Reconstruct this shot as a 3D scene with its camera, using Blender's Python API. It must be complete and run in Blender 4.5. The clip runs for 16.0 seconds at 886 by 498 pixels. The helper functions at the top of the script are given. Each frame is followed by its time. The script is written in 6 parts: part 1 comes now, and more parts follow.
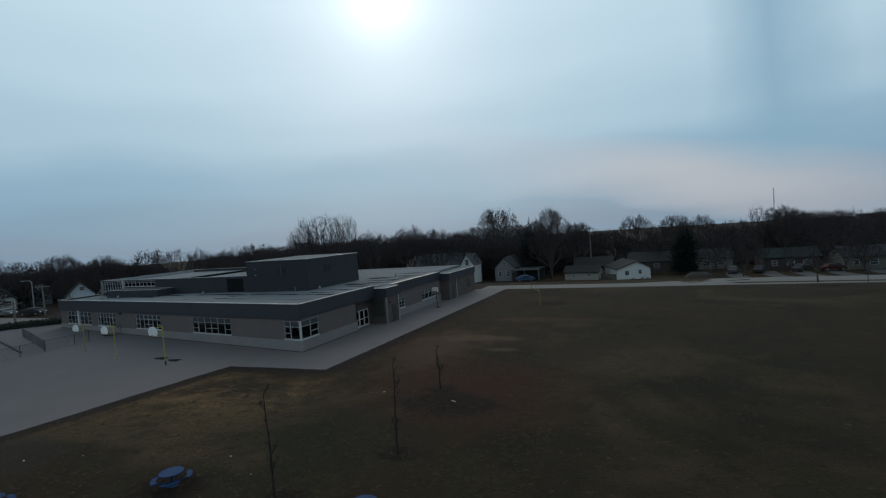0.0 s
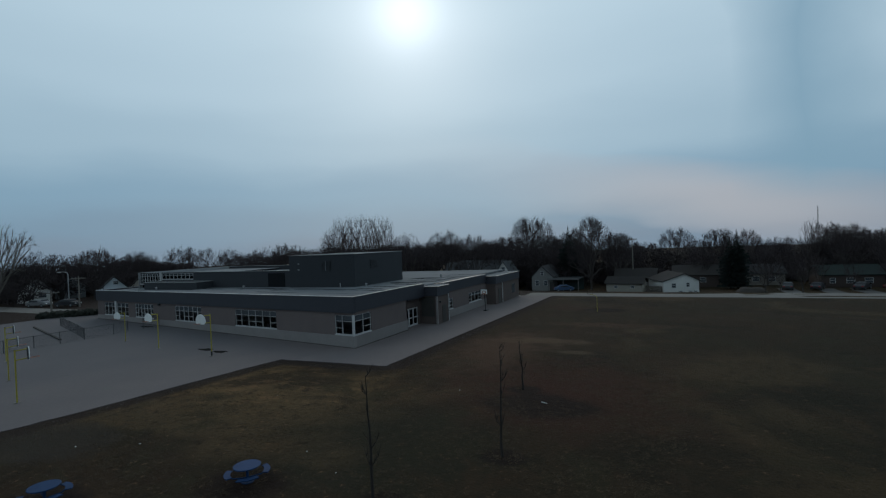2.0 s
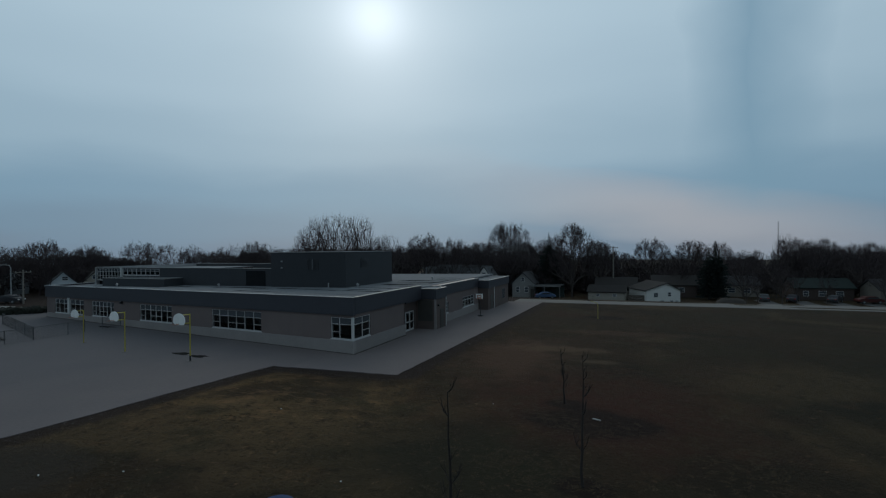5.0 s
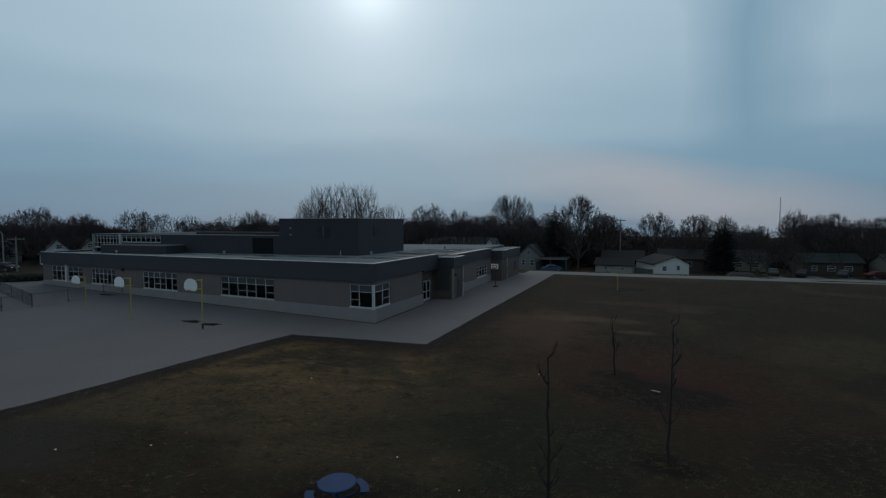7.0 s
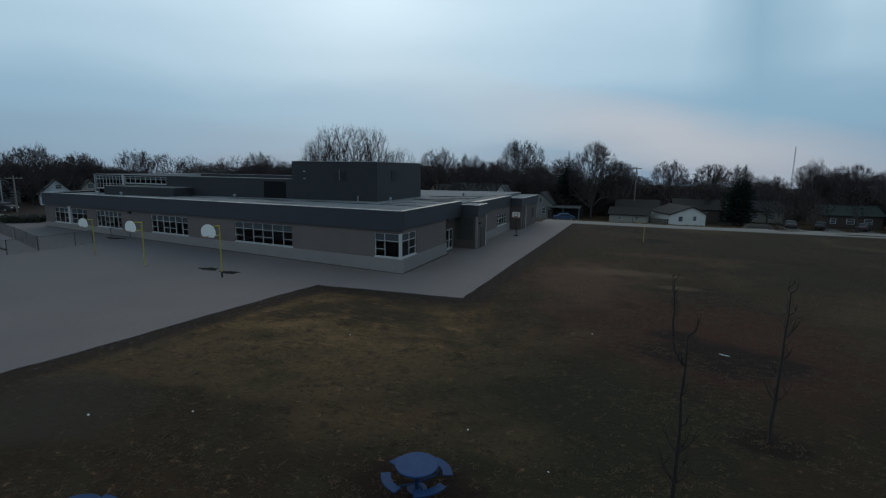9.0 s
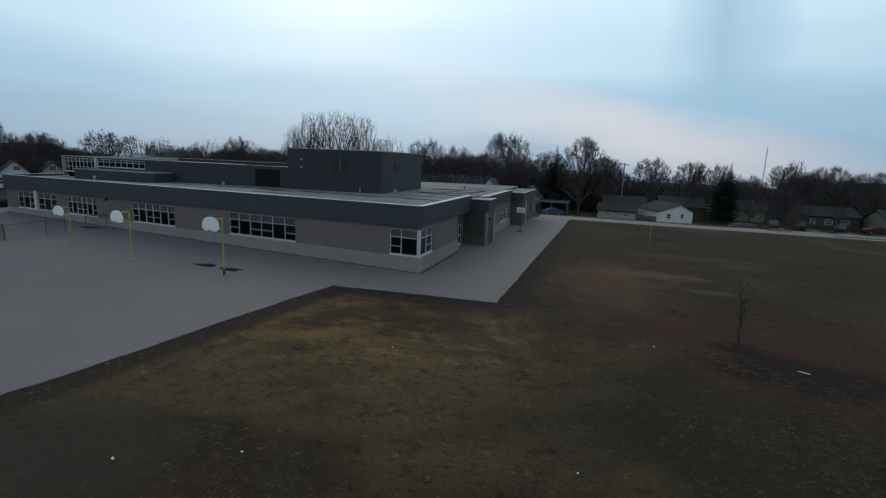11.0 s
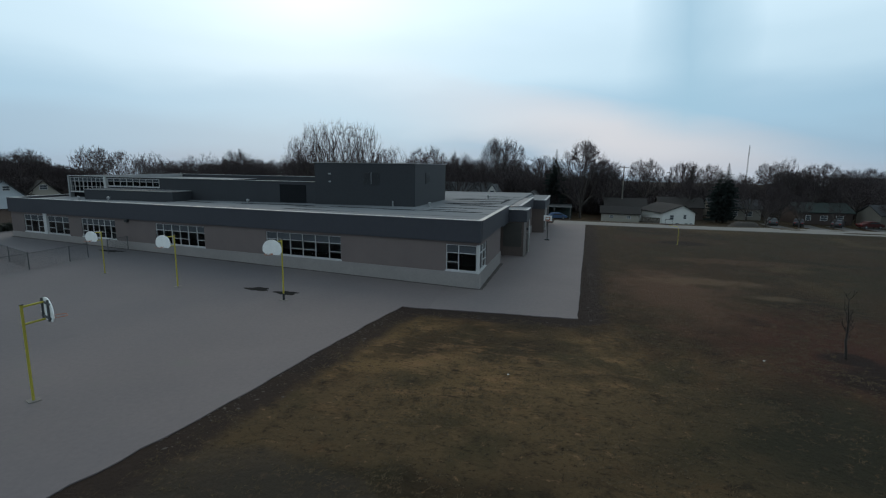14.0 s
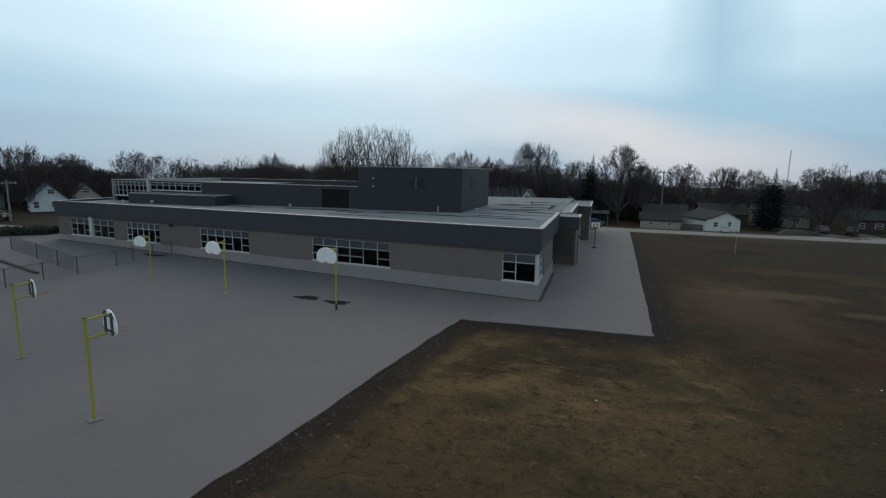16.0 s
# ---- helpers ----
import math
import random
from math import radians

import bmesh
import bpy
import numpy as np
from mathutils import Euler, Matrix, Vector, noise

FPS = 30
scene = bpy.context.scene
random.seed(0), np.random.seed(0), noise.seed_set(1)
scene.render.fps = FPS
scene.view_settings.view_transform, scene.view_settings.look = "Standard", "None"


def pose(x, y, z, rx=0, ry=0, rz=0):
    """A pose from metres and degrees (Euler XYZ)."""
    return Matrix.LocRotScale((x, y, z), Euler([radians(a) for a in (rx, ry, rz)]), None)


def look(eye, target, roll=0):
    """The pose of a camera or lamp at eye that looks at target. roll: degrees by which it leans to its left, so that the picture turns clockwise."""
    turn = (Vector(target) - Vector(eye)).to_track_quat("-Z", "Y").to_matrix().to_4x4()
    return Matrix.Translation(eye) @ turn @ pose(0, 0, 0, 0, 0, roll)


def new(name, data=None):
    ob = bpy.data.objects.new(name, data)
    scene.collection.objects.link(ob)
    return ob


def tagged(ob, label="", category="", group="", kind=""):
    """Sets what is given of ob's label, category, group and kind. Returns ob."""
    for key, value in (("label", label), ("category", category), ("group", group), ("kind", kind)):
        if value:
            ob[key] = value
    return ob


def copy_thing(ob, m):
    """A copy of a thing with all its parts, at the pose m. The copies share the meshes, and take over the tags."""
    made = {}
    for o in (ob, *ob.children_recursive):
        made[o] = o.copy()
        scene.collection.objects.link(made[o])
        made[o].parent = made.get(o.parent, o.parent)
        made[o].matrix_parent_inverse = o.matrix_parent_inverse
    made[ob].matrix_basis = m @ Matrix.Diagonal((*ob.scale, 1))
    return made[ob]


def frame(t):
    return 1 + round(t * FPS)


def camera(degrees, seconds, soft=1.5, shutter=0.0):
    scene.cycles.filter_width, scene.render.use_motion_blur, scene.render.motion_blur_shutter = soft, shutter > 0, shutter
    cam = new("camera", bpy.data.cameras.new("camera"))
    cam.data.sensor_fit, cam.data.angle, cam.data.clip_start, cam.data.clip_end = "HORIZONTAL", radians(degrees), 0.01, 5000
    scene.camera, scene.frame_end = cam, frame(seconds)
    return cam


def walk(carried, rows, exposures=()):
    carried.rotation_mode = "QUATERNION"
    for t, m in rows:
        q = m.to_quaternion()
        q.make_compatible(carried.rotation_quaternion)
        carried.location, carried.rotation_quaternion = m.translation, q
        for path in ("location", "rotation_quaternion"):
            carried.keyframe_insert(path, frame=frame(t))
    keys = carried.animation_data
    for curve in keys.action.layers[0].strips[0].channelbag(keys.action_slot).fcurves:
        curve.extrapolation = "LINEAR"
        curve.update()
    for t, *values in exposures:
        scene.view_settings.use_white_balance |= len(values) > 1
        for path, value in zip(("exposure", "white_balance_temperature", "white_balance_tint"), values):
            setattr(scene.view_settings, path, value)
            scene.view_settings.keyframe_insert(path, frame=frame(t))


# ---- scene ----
from mathutils import Quaternion

cam = camera(84.0, 16.0, 1.2)
PATH = [
    (0, (32.586, -37.284, 10.956), (31.763, -35.463, 10.874), -4.11),
    (0.5, (31.280, -37.088, 10.409), (30.377, -35.303, 10.364), -3.25),
    (1, (29.968, -37.006, 9.971), (29.205, -35.158, 9.928), -2.79),
    (1.5, (28.623, -36.766, 9.572), (27.834, -34.928, 9.535), -3.01),
    (2, (27.328, -36.345, 9.216), (26.442, -34.552, 9.193), -2.32),
    (2.5, (26.148, -35.958, 9.017), (25.227, -34.183, 8.994), -2.03),
    (3, (25.182, -35.615, 9.029), (24.345, -33.799, 9.005), -1.87),
    (3.5, (24.379, -35.341, 9.220), (23.626, -33.488, 9.185), -1.30),
    (6, (20.457, -34.337, 8.099), (19.711, -32.481, 8.113), -0.42),
    (6.5, (19.677, -34.008, 7.950), (18.940, -32.148, 7.942), -0.33),
    (7, (18.810, -33.685, 7.788), (18.090, -31.822, 7.685), -0.12),
    (7.5, (17.884, -33.362, 7.695), (17.142, -31.514, 7.509), 0.10),
    (8, (17.073, -33.077, 7.678), (16.331, -31.237, 7.431), 0.46),
    (8.5, (16.430, -32.802, 7.772), (15.710, -30.961, 7.474), 0.66),
    (11, (11.479, -31.368, 7.825), (10.893, -29.489, 7.469), 2.35),
    (11.5, (9.794, -31.329, 7.967), (9.341, -29.410, 7.628), 1.21),
    (12, (8.047, -32.016, 8.067), (7.379, -30.158, 7.746), 1.28),
    (12.5, (6.983, -32.385, 8.182), (6.246, -30.549, 7.889), 0.76),
    (13, (6.752, -32.334, 8.333), (6.027, -30.494, 8.035), 0.65),
    (13.5, (6.788, -32.083, 8.440), (6.270, -30.182, 8.100), 1.24),
    (14, (6.008, -32.010, 8.265), (5.500, -30.105, 7.930), 0.83),
    (14.5, (4.715, -31.875, 7.935), (4.044, -30.015, 7.632), 0.58),
    (15, (3.911, -31.650, 7.828), (3.207, -29.801, 7.534), 0.69),
    (15.5, (3.668, -31.333, 7.980), (3.046, -29.456, 7.679), 0.50),
    (16, (3.490, -31.064, 8.244), (2.892, -29.182, 7.925), 0.95),
]
EXPOSURE = [(0, -0.62, 6400, 10), (2, -0.84, 6300, 10), (3.5, -0.92, 6250, 10), (6, -1.08, 6250, 10), (7, -1.04, 6250, 10), (8.5, -0.72, 6250, 10), (11, -0.18, 6550, 12), (12.5, -0.1, 6600, 12), (16, -0.1, 6800, 12)]
walk(cam, [(t, look(eye, target, roll)) for t, eye, target, roll in PATH], EXPOSURE)

# ------------------------------------------------------------------ light
SUN_EL, SUN_AZ = 25.0, -29.5            # degrees; azimuth clockwise from +y
SUN_DIR = Vector((math.sin(radians(SUN_AZ)) * math.cos(radians(SUN_EL)), math.cos(radians(SUN_AZ)) * math.cos(radians(SUN_EL)), math.sin(radians(SUN_EL))))


def make_world():
    w = bpy.data.worlds.new("overcast_sky")
    scene.world = w
    w.use_nodes = True
    nt = w.node_tree
    nt.nodes.clear()
    n, l = nt.nodes.new, nt.links.new

    def mth(op, a, b=None, clamp=False):
        m = n("ShaderNodeMath")
        m.operation, m.use_clamp = op, clamp
        for i, v in enumerate((a, b)):
            if v is None:
                continue
            if isinstance(v, (int, float)):
                m.inputs[i].default_value = v
            else:
                l(v, m.inputs[i])
        return m.outputs[0]

    def ramp(fac, stops):
        r = n("ShaderNodeValToRGB")
        r.color_ramp.interpolation = "EASE"
        el = r.color_ramp.elements
        while len(el) < len(stops):
            el.new(0.5)
        for e, (p, c) in zip(el, stops):
            e.position, e.color = p, (*c, 1)
        l(fac, r.inputs[0])
        return r.outputs[0]

    def mix(kind, fac, a, b):
        m = n("ShaderNodeMix")
        m.data_type, m.blend_type = "RGBA", kind
        for s, v in ((m.inputs[0], fac), (m.inputs[6], a), (m.inputs[7], b)):
            if isinstance(v, (int, float)):
                s.default_value = v
            elif isinstance(v, tuple):
                s.default_value = (*v, 1)
            else:
                l(v, s)
        return m.outputs[2]

    co = n("ShaderNodeTexCoord").outputs["Generated"]
    sep = n("ShaderNodeSeparateXYZ")
    l(co, sep.inputs[0])
    # high thin cloud, drawn out sideways
    mp = n("ShaderNodeMapping")
    mp.inputs["Scale"].default_value = (1.6, 1.6, 6.0)
    l(co, mp.inputs[0])
    noi = n("ShaderNodeTexNoise")
    noi.inputs["Scale"].default_value, noi.inputs["Detail"].default_value, noi.inputs["Roughness"].default_value = 1.6, 4.0, 0.5
    l(mp.outputs[0], noi.inputs["Vector"])
    wob = mth("MULTIPLY", mth("SUBTRACT", noi.outputs[0], 0.5), 0.10)
    up = mth("ADD", sep.outputs[2], wob)
    cloud = ramp(up, [(0.0, (0.28, 0.40, 0.52)), (0.04, (0.28, 0.44, 0.582)), (0.10, (0.318, 0.518, 0.675)), (0.20, (0.495, 0.70, 0.835)), (0.30, (0.60, 0.81, 0.94)), (0.42, (0.68, 0.895, 1.02)), (1.0, (0.38, 0.52, 0.62))])
    # the veiled sun lightens the cloud about it
    dot = n("ShaderNodeVectorMath")
    dot.operation = "DOT_PRODUCT"
    l(co, dot.inputs[0])
    dot.inputs[1].default_value = SUN_DIR
    d = mth("MAXIMUM", dot.outputs["Value"], 0.0)
    # the cloud is dimmer away from the sun
    away = mth("ADD", mth("MULTIPLY", dot.outputs["Value"], 0.13), 0.89)
    wide = mth("MULTIPLY", mth("POWER", d, 9.0), 0.07)
    mid = mth("MULTIPLY", mth("POWER", d, 110.0), 0.26)
    core = mth("MULTIPLY", mth("POWER", d, 600.0), 0.42)
    glow = mth("ADD", mth("ADD", wide, mid), core)
    # paler warm break, a low band over the horizon
    low = n("ShaderNodeVectorMath")
    low.operation = "DOT_PRODUCT"
    l(co, low.inputs[0])
    az = radians(3.0)
    low.inputs[1].default_value = (math.sin(az), math.cos(az), 0.0)
    side = n("ShaderNodeVectorMath")
    side.operation = "DOT_PRODUCT"
    l(co, side.inputs[0])
    side.inputs[1].default_value = (math.cos(az), -math.sin(az), 0.0)
    # the band slopes down to the east
    band = mth("DIVIDE", mth("SUBTRACT", mth("ADD", up, mth("MULTIPLY", side.outputs["Value"], 0.2)), 0.06), 0.07)
    band = mth("SUBTRACT", 1.0, mth("MULTIPLY", band, band), True)
    pale = mth("MULTIPLY", mth("MULTIPLY", mth("POWER", mth("MAXIMUM", low.outputs["Value"], 0.0), 16.0), band), 0.75, True)
    cloud = mix("MIX", pale, cloud, (0.66, 0.66, 0.69))
    # bluer gap between two sheets of cloud
    gap = n("ShaderNodeVectorMath")
    gap.operation = "DOT_PRODUCT"
    l(co, gap.inputs[0])
    az = radians(100.5)
    gap.inputs[1].default_value = (math.sin(az), math.cos(az), 0.0)
    noi2 = n("ShaderNodeTexNoise")
    noi2.inputs["Scale"].default_value, noi2.inputs["Detail"].default_value = 7.0, 3.0
    l(co, noi2.inputs["Vector"])
    off = mth("ABSOLUTE", mth("ADD", gap.outputs["Value"], mth("MULTIPLY", mth("SUBTRACT", noi2.outputs[0], 0.5), 0.07)))
    ahead = mth("GREATER_THAN", sep.outputs[1], 0.0)
    sub = mth("SUBTRACT", 1.0, mth("DIVIDE", off, 0.105), True)
    gapf = mth("MULTIPLY", mth("MULTIPLY", mth("POWER", sub, 0.9), 0.85), ahead)
    fade = mth("SUBTRACT", mth("MULTIPLY", sep.outputs[2], 16.0), 0.75, True)
    cloud = mix("MIX", mth("MULTIPLY", gapf, fade), cloud, (0.30, 0.51, 0.66))
    col = n("ShaderNodeCombineXYZ")
    for i in range(3):
        l(glow, col.inputs[i])
    dim = n("ShaderNodeCombineXYZ")
    for i in range(3):
        l(away, dim.inputs[i])
    cloud = mix("MULTIPLY", 1.0, cloud, dim.outputs[0])
    cloud = mix("ADD", 1.0, cloud, col.outputs[0])
    sky = n("ShaderNodeTexSky")
    sky.sky_type, sky.sun_disc = "NISHITA", False
    sky.sun_elevation, sky.sun_rotation = radians(SUN_EL), radians(SUN_AZ)
    sky.air_density, sky.dust_density = 1.0, 2.0
    skyd = mix("MULTIPLY", 1.0, sky.outputs[0], (0.10, 0.10, 0.10))
    total = mix("MIX", 0.96, skyd, cloud)
    bg = n("ShaderNodeBackground")
    bg.inputs["Strength"].default_value = 1.2
    l(total, bg.inputs["Color"])
    out = n("ShaderNodeOutputWorld")
    l(bg.outputs[0], out.inputs["Surface"])


make_world()
sun = new("sun", bpy.data.lights.new("sun", "SUN"))
sun.data.energy, sun.data.angle, sun.data.color = 0.8, radians(40), (1.0, 0.84, 0.66)
sun.matrix_world = look((0, 0, 60), Vector((0, 0, 60)) - SUN_DIR)

# -------------------------------------------------------------- materials


def surface(name, colour, other=None, rough=0.8, scale=1.0, fine=18.0, bump=0.15, metal=0.0, spots=None, spec=0.3, stretch=(1, 1, 1), share=0.5, alpha=1.0, bump_dist=0.02):
    """A procedural surface: two colours mixed by a broad and a fine noise, with a fine relief; spots: (colour, scale, amount)."""
    m = bpy.data.materials.new(name)
    m.use_nodes = True
    nt = m.node_tree
    n, l = nt.nodes.new, nt.links.new
    b = nt.nodes["Principled BSDF"]
    co = n("ShaderNodeTexCoord").outputs["Object"]
    mp = n("ShaderNodeMapping")
    mp.inputs["Scale"].default_value = stretch
    l(co, mp.inputs[0])

    def noise_of(s, detail, rough_):
        t = n("ShaderNodeTexNoise")
        t.inputs["Scale"].default_value, t.inputs["Detail"].default_value, t.inputs["Roughness"].default_value = s, detail, rough_
        l(mp.outputs[0], t.inputs["Vector"])
        return t.outputs[0]

    broad, grain = noise_of(scale, 4.0, 0.6), noise_of(fine, 3.0, 0.6)
    other = other or tuple(c * 0.7 for c in colour)
    both = n("ShaderNodeMix")
    both.data_type = "FLOAT"
    both.inputs[0].default_value = share
    l(broad, both.inputs[2])
    l(grain, both.inputs[3])
    sharp = n("ShaderNodeMapRange")
    sharp.inputs[1].default_value, sharp.inputs[2].default_value = 0.33, 0.67
    l(both.outputs[0], sharp.inputs[0])
    mx = n("ShaderNodeMix")
    mx.data_type = "RGBA"
    l(sharp.outputs[0], mx.inputs[0])
    mx.inputs[6].default_value, mx.inputs[7].default_value = (*colour, 1), (*other, 1)
    last = mx.outputs[2]
    for sc, ss, amount in spots or ():
        sn = noise_of(ss, 3.0, 0.55)
        cut = n("ShaderNodeMapRange")
        cut.inputs[1].default_value, cut.inputs[2].default_value = 0.66 - amount, 0.76 - amount * 0.8
        l(sn, cut.inputs[0])
        m2 = n("ShaderNodeMix")
        m2.data_type = "RGBA"
        l(cut.outputs[0], m2.inputs[0])
        l(last, m2.inputs[6])
        m2.inputs[7].default_value = (*sc, 1)
        last = m2.outputs[2]
    # pieces of one kind differ a little
    info = n("ShaderNodeObjectInfo")
    var = n("ShaderNodeMapRange")
    var.inputs[3].default_value, var.inputs[4].default_value = 0.9, 1.1
    l(info.outputs["Random"], var.inputs[0])
    hs = n("ShaderNodeHueSaturation")
    l(var.outputs[0], hs.inputs["Value"])
    l(last, hs.inputs["Color"])
    l(hs.outputs[0], b.inputs["Base Color"])
    b.inputs["Roughness"].default_value, b.inputs["Metallic"].default_value = rough, metal
    b.inputs["Specular IOR Level"].default_value = spec
    b.inputs["Alpha"].default_value = alpha
    if bump:
        bp = n("ShaderNodeBump")
        bp.inputs["Strength"].default_value, bp.inputs["Distance"].default_value = bump, bump_dist
        l(grain, bp.inputs["Height"])
        l(bp.outputs[0], b.inputs["Normal"])
    return m


def glass_surface(name):
    m = bpy.data.materials.new(name)
    m.use_nodes = True
    b = m.node_tree.nodes["Principled BSDF"]
    b.inputs["Base Color"].default_value = (0.75, 0.8, 0.82, 1)
    b.inputs["Roughness"].default_value = 0.03
    b.inputs["Transmission Weight"].default_value = 1.0
    b.inputs["IOR"].default_value = 1.2
    return m


M = {
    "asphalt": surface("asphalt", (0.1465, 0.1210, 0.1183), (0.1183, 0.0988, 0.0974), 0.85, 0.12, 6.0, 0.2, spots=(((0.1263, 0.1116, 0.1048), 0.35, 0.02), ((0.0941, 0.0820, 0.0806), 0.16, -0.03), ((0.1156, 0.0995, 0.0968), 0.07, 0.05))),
    "concrete": surface("concrete", (0.1560, 0.1288, 0.1250), (0.1260, 0.1052, 0.1030), 0.85, 0.2, 5.5, 0.18, spots=(((0.1380, 0.1230, 0.1150), 0.4, 0.0), ((0.105, 0.090, 0.088), 0.17, -0.03))),
    "lane": surface("lane_concrete", (0.160, 0.146, 0.131), (0.126, 0.115, 0.104), 0.85, 0.2, 4.0, 0.15),
    "drive": surface("driveway_concrete", (0.085, 0.080, 0.075), (0.062, 0.058, 0.056), 0.9, 0.3, 5.0, 0.15),
    "edge": surface("bare_soil", (0.055, 0.048, 0.042), (0.038, 0.034, 0.03), 0.95, 0.8, 9.0, 0.4),
    "stain": surface("damp_stain", (0.020, 0.019, 0.018), (0.034, 0.031, 0.029), 0.95, 1.0, 6.0, 0.1, spec=0.0),
    "roof_damp": surface("wet_roof_dirt", (0.028, 0.030, 0.033), (0.050, 0.054, 0.058), 0.95, 0.8, 5.0, 0.05, spec=0.0),
    "fence": surface("dull_fence_steel", (0.085, 0.088, 0.092), (0.06, 0.062, 0.065), 0.7, 3.0, 20.0, 0.03, metal=0.2),
    # wall-foot dirt, its dark tone also painting the contact shade
    "foot_dirt_shade": surface("wall_dirt_and_shade", (0.058, 0.051, 0.048), (0.080, 0.070, 0.066), 0.95, 1.0, 6.0, 0.1, spec=0.05),
    # near-black that paints the shade of a recess and of an unlit hall
    "void": surface("painted_shade_black", (0.017, 0.018, 0.020), (0.013, 0.014, 0.015), 0.95, 1.0, 6.0, 0.0, spec=0.0),
    "brick": surface("tan_brick", (0.1464, 0.1152, 0.1082), (0.1177, 0.0938, 0.0905), 0.85, 0.5, 14.0, 0.25),
    "brick_dark": surface("brown_brick", (0.0978, 0.0728, 0.0636), (0.0718, 0.0553, 0.0503), 0.85, 0.5, 14.0, 0.25),
    "plinth": surface("pale_block", (0.2280, 0.2063, 0.1969), (0.1813, 0.1642, 0.1577), 0.85, 0.4, 9.0, 0.2),
    "fascia": surface("slate_metal_panel", (0.036, 0.037, 0.046), (0.029, 0.030, 0.038), 0.5, 0.3, 4.0, 0.04, spec=0.4),
    "gym": surface("dark_grey_panel", (0.031, 0.033, 0.038), (0.024, 0.026, 0.030), 0.6, 0.3, 4.0, 0.05),
    "roofing": surface("grey_roof_membrane", (0.185, 0.193, 0.200), (0.125, 0.133, 0.141), 0.9, 0.16, 2.0, 0.08, spots=(((0.040, 0.044, 0.048), 0.22, -0.02), ((0.05, 0.055, 0.06), 0.6, 0.02)), stretch=(0.35, 1.6, 1), spec=0.1),
    "cap": surface("pale_metal_cap", (0.2788, 0.2829, 0.2870), (0.2132, 0.2173, 0.2214), 0.45, 0.5, 6.0, 0.03, metal=0.2),
    "frame_white": surface("white_window_frame", (0.44, 0.435, 0.43), (0.37, 0.365, 0.36), 0.5, 1.0, 8.0, 0.02),
    "spandrel": surface("grey_transom_panel", (0.066, 0.073, 0.082), (0.05, 0.056, 0.063), 0.25, 0.6, 4.0, 0.0, spec=0.5),
    "glass": glass_surface("window_glass"),
    "interior": surface("dim_interior", (0.10, 0.10, 0.10), (0.07, 0.07, 0.07), 0.9, 0.5, 4.0, 0.0),
    "door_dark": surface("dark_door_frame", (0.05, 0.045, 0.04), (0.035, 0.033, 0.03), 0.5, 1.0, 6.0, 0.02),
    "yellow": surface("yellow_paint", (0.38, 0.325, 0.04), (0.29, 0.25, 0.045), 0.5, 2.0, 20.0, 0.05, spots=(((0.28, 0.22, 0.05), 3.0, -0.04),)),
    "board": surface("white_backboard", (0.78, 0.78, 0.76), (0.66, 0.66, 0.64), 0.45, 2.0, 20.0, 0.02),
    "rim": surface("orange_rim", (0.35, 0.09, 0.03), (0.25, 0.07, 0.03), 0.5, 3.0, 20.0, 0.03),
    "steel": surface("galvanised_steel", (0.28, 0.29, 0.30), (0.2, 0.21, 0.22), 0.45, 3.0, 20.0, 0.03, metal=0.6),
    "black": surface("black_metal", (0.03, 0.03, 0.032), (0.02, 0.02, 0.021), 0.5, 3.0, 20.0, 0.03),
    "blue": surface("blue_coated_steel", (0.016, 0.046, 0.120), (0.010, 0.031, 0.084), 0.6, 2.0, 20.0, 0.05, spec=0.08),
    "bark": surface("grey_brown_bark", (0.070, 0.058, 0.053), (0.046, 0.038, 0.035), 0.9, 2.0, 14.0, 0.3),
    "bark_far": surface("dark_twigs", (0.0574, 0.0445, 0.0452), (0.0377, 0.0294, 0.0301), 0.95, 0.5, 4.0, 0.0),
    "bark_pale": surface("pale_twigs", (0.14, 0.125, 0.11), (0.09, 0.08, 0.07), 0.9, 1.0, 8.0, 0.1),
    "needle": surface("spruce_needles", (0.010, 0.016, 0.013), (0.006, 0.010, 0.009), 0.9, 1.0, 8.0, 0.2),
    "hedge": surface("clipped_hedge", (0.022, 0.024, 0.018), (0.014, 0.016, 0.012), 0.95, 2.0, 10.0, 0.4),
    "paper": surface("white_litter", (0.55, 0.55, 0.53), (0.44, 0.44, 0.42), 0.7, 3.0, 20.0, 0.05),
    "leaf": surface("dead_leaf", (0.085, 0.070, 0.058), (0.05, 0.04, 0.033), 0.9, 2.0, 9.0, 0.0),
    "mulch": surface("brush_mulch", (0.07, 0.058, 0.05), (0.045, 0.038, 0.033), 0.95, 1.2, 9.0, 0.6),
    "young_bark": surface("young_bark", (0.034, 0.027, 0.024), (0.022, 0.018, 0.016), 0.9, 2.0, 14.0, 0.2),
    "antenna": surface("mast_steel", (0.20, 0.21, 0.22), (0.16, 0.17, 0.18), 0.6, 3.0, 20.0, 0.0),
    "wood_pole": surface("weathered_pole", (0.20, 0.18, 0.16), (0.14, 0.125, 0.11), 0.85, 2.0, 14.0, 0.2),
}



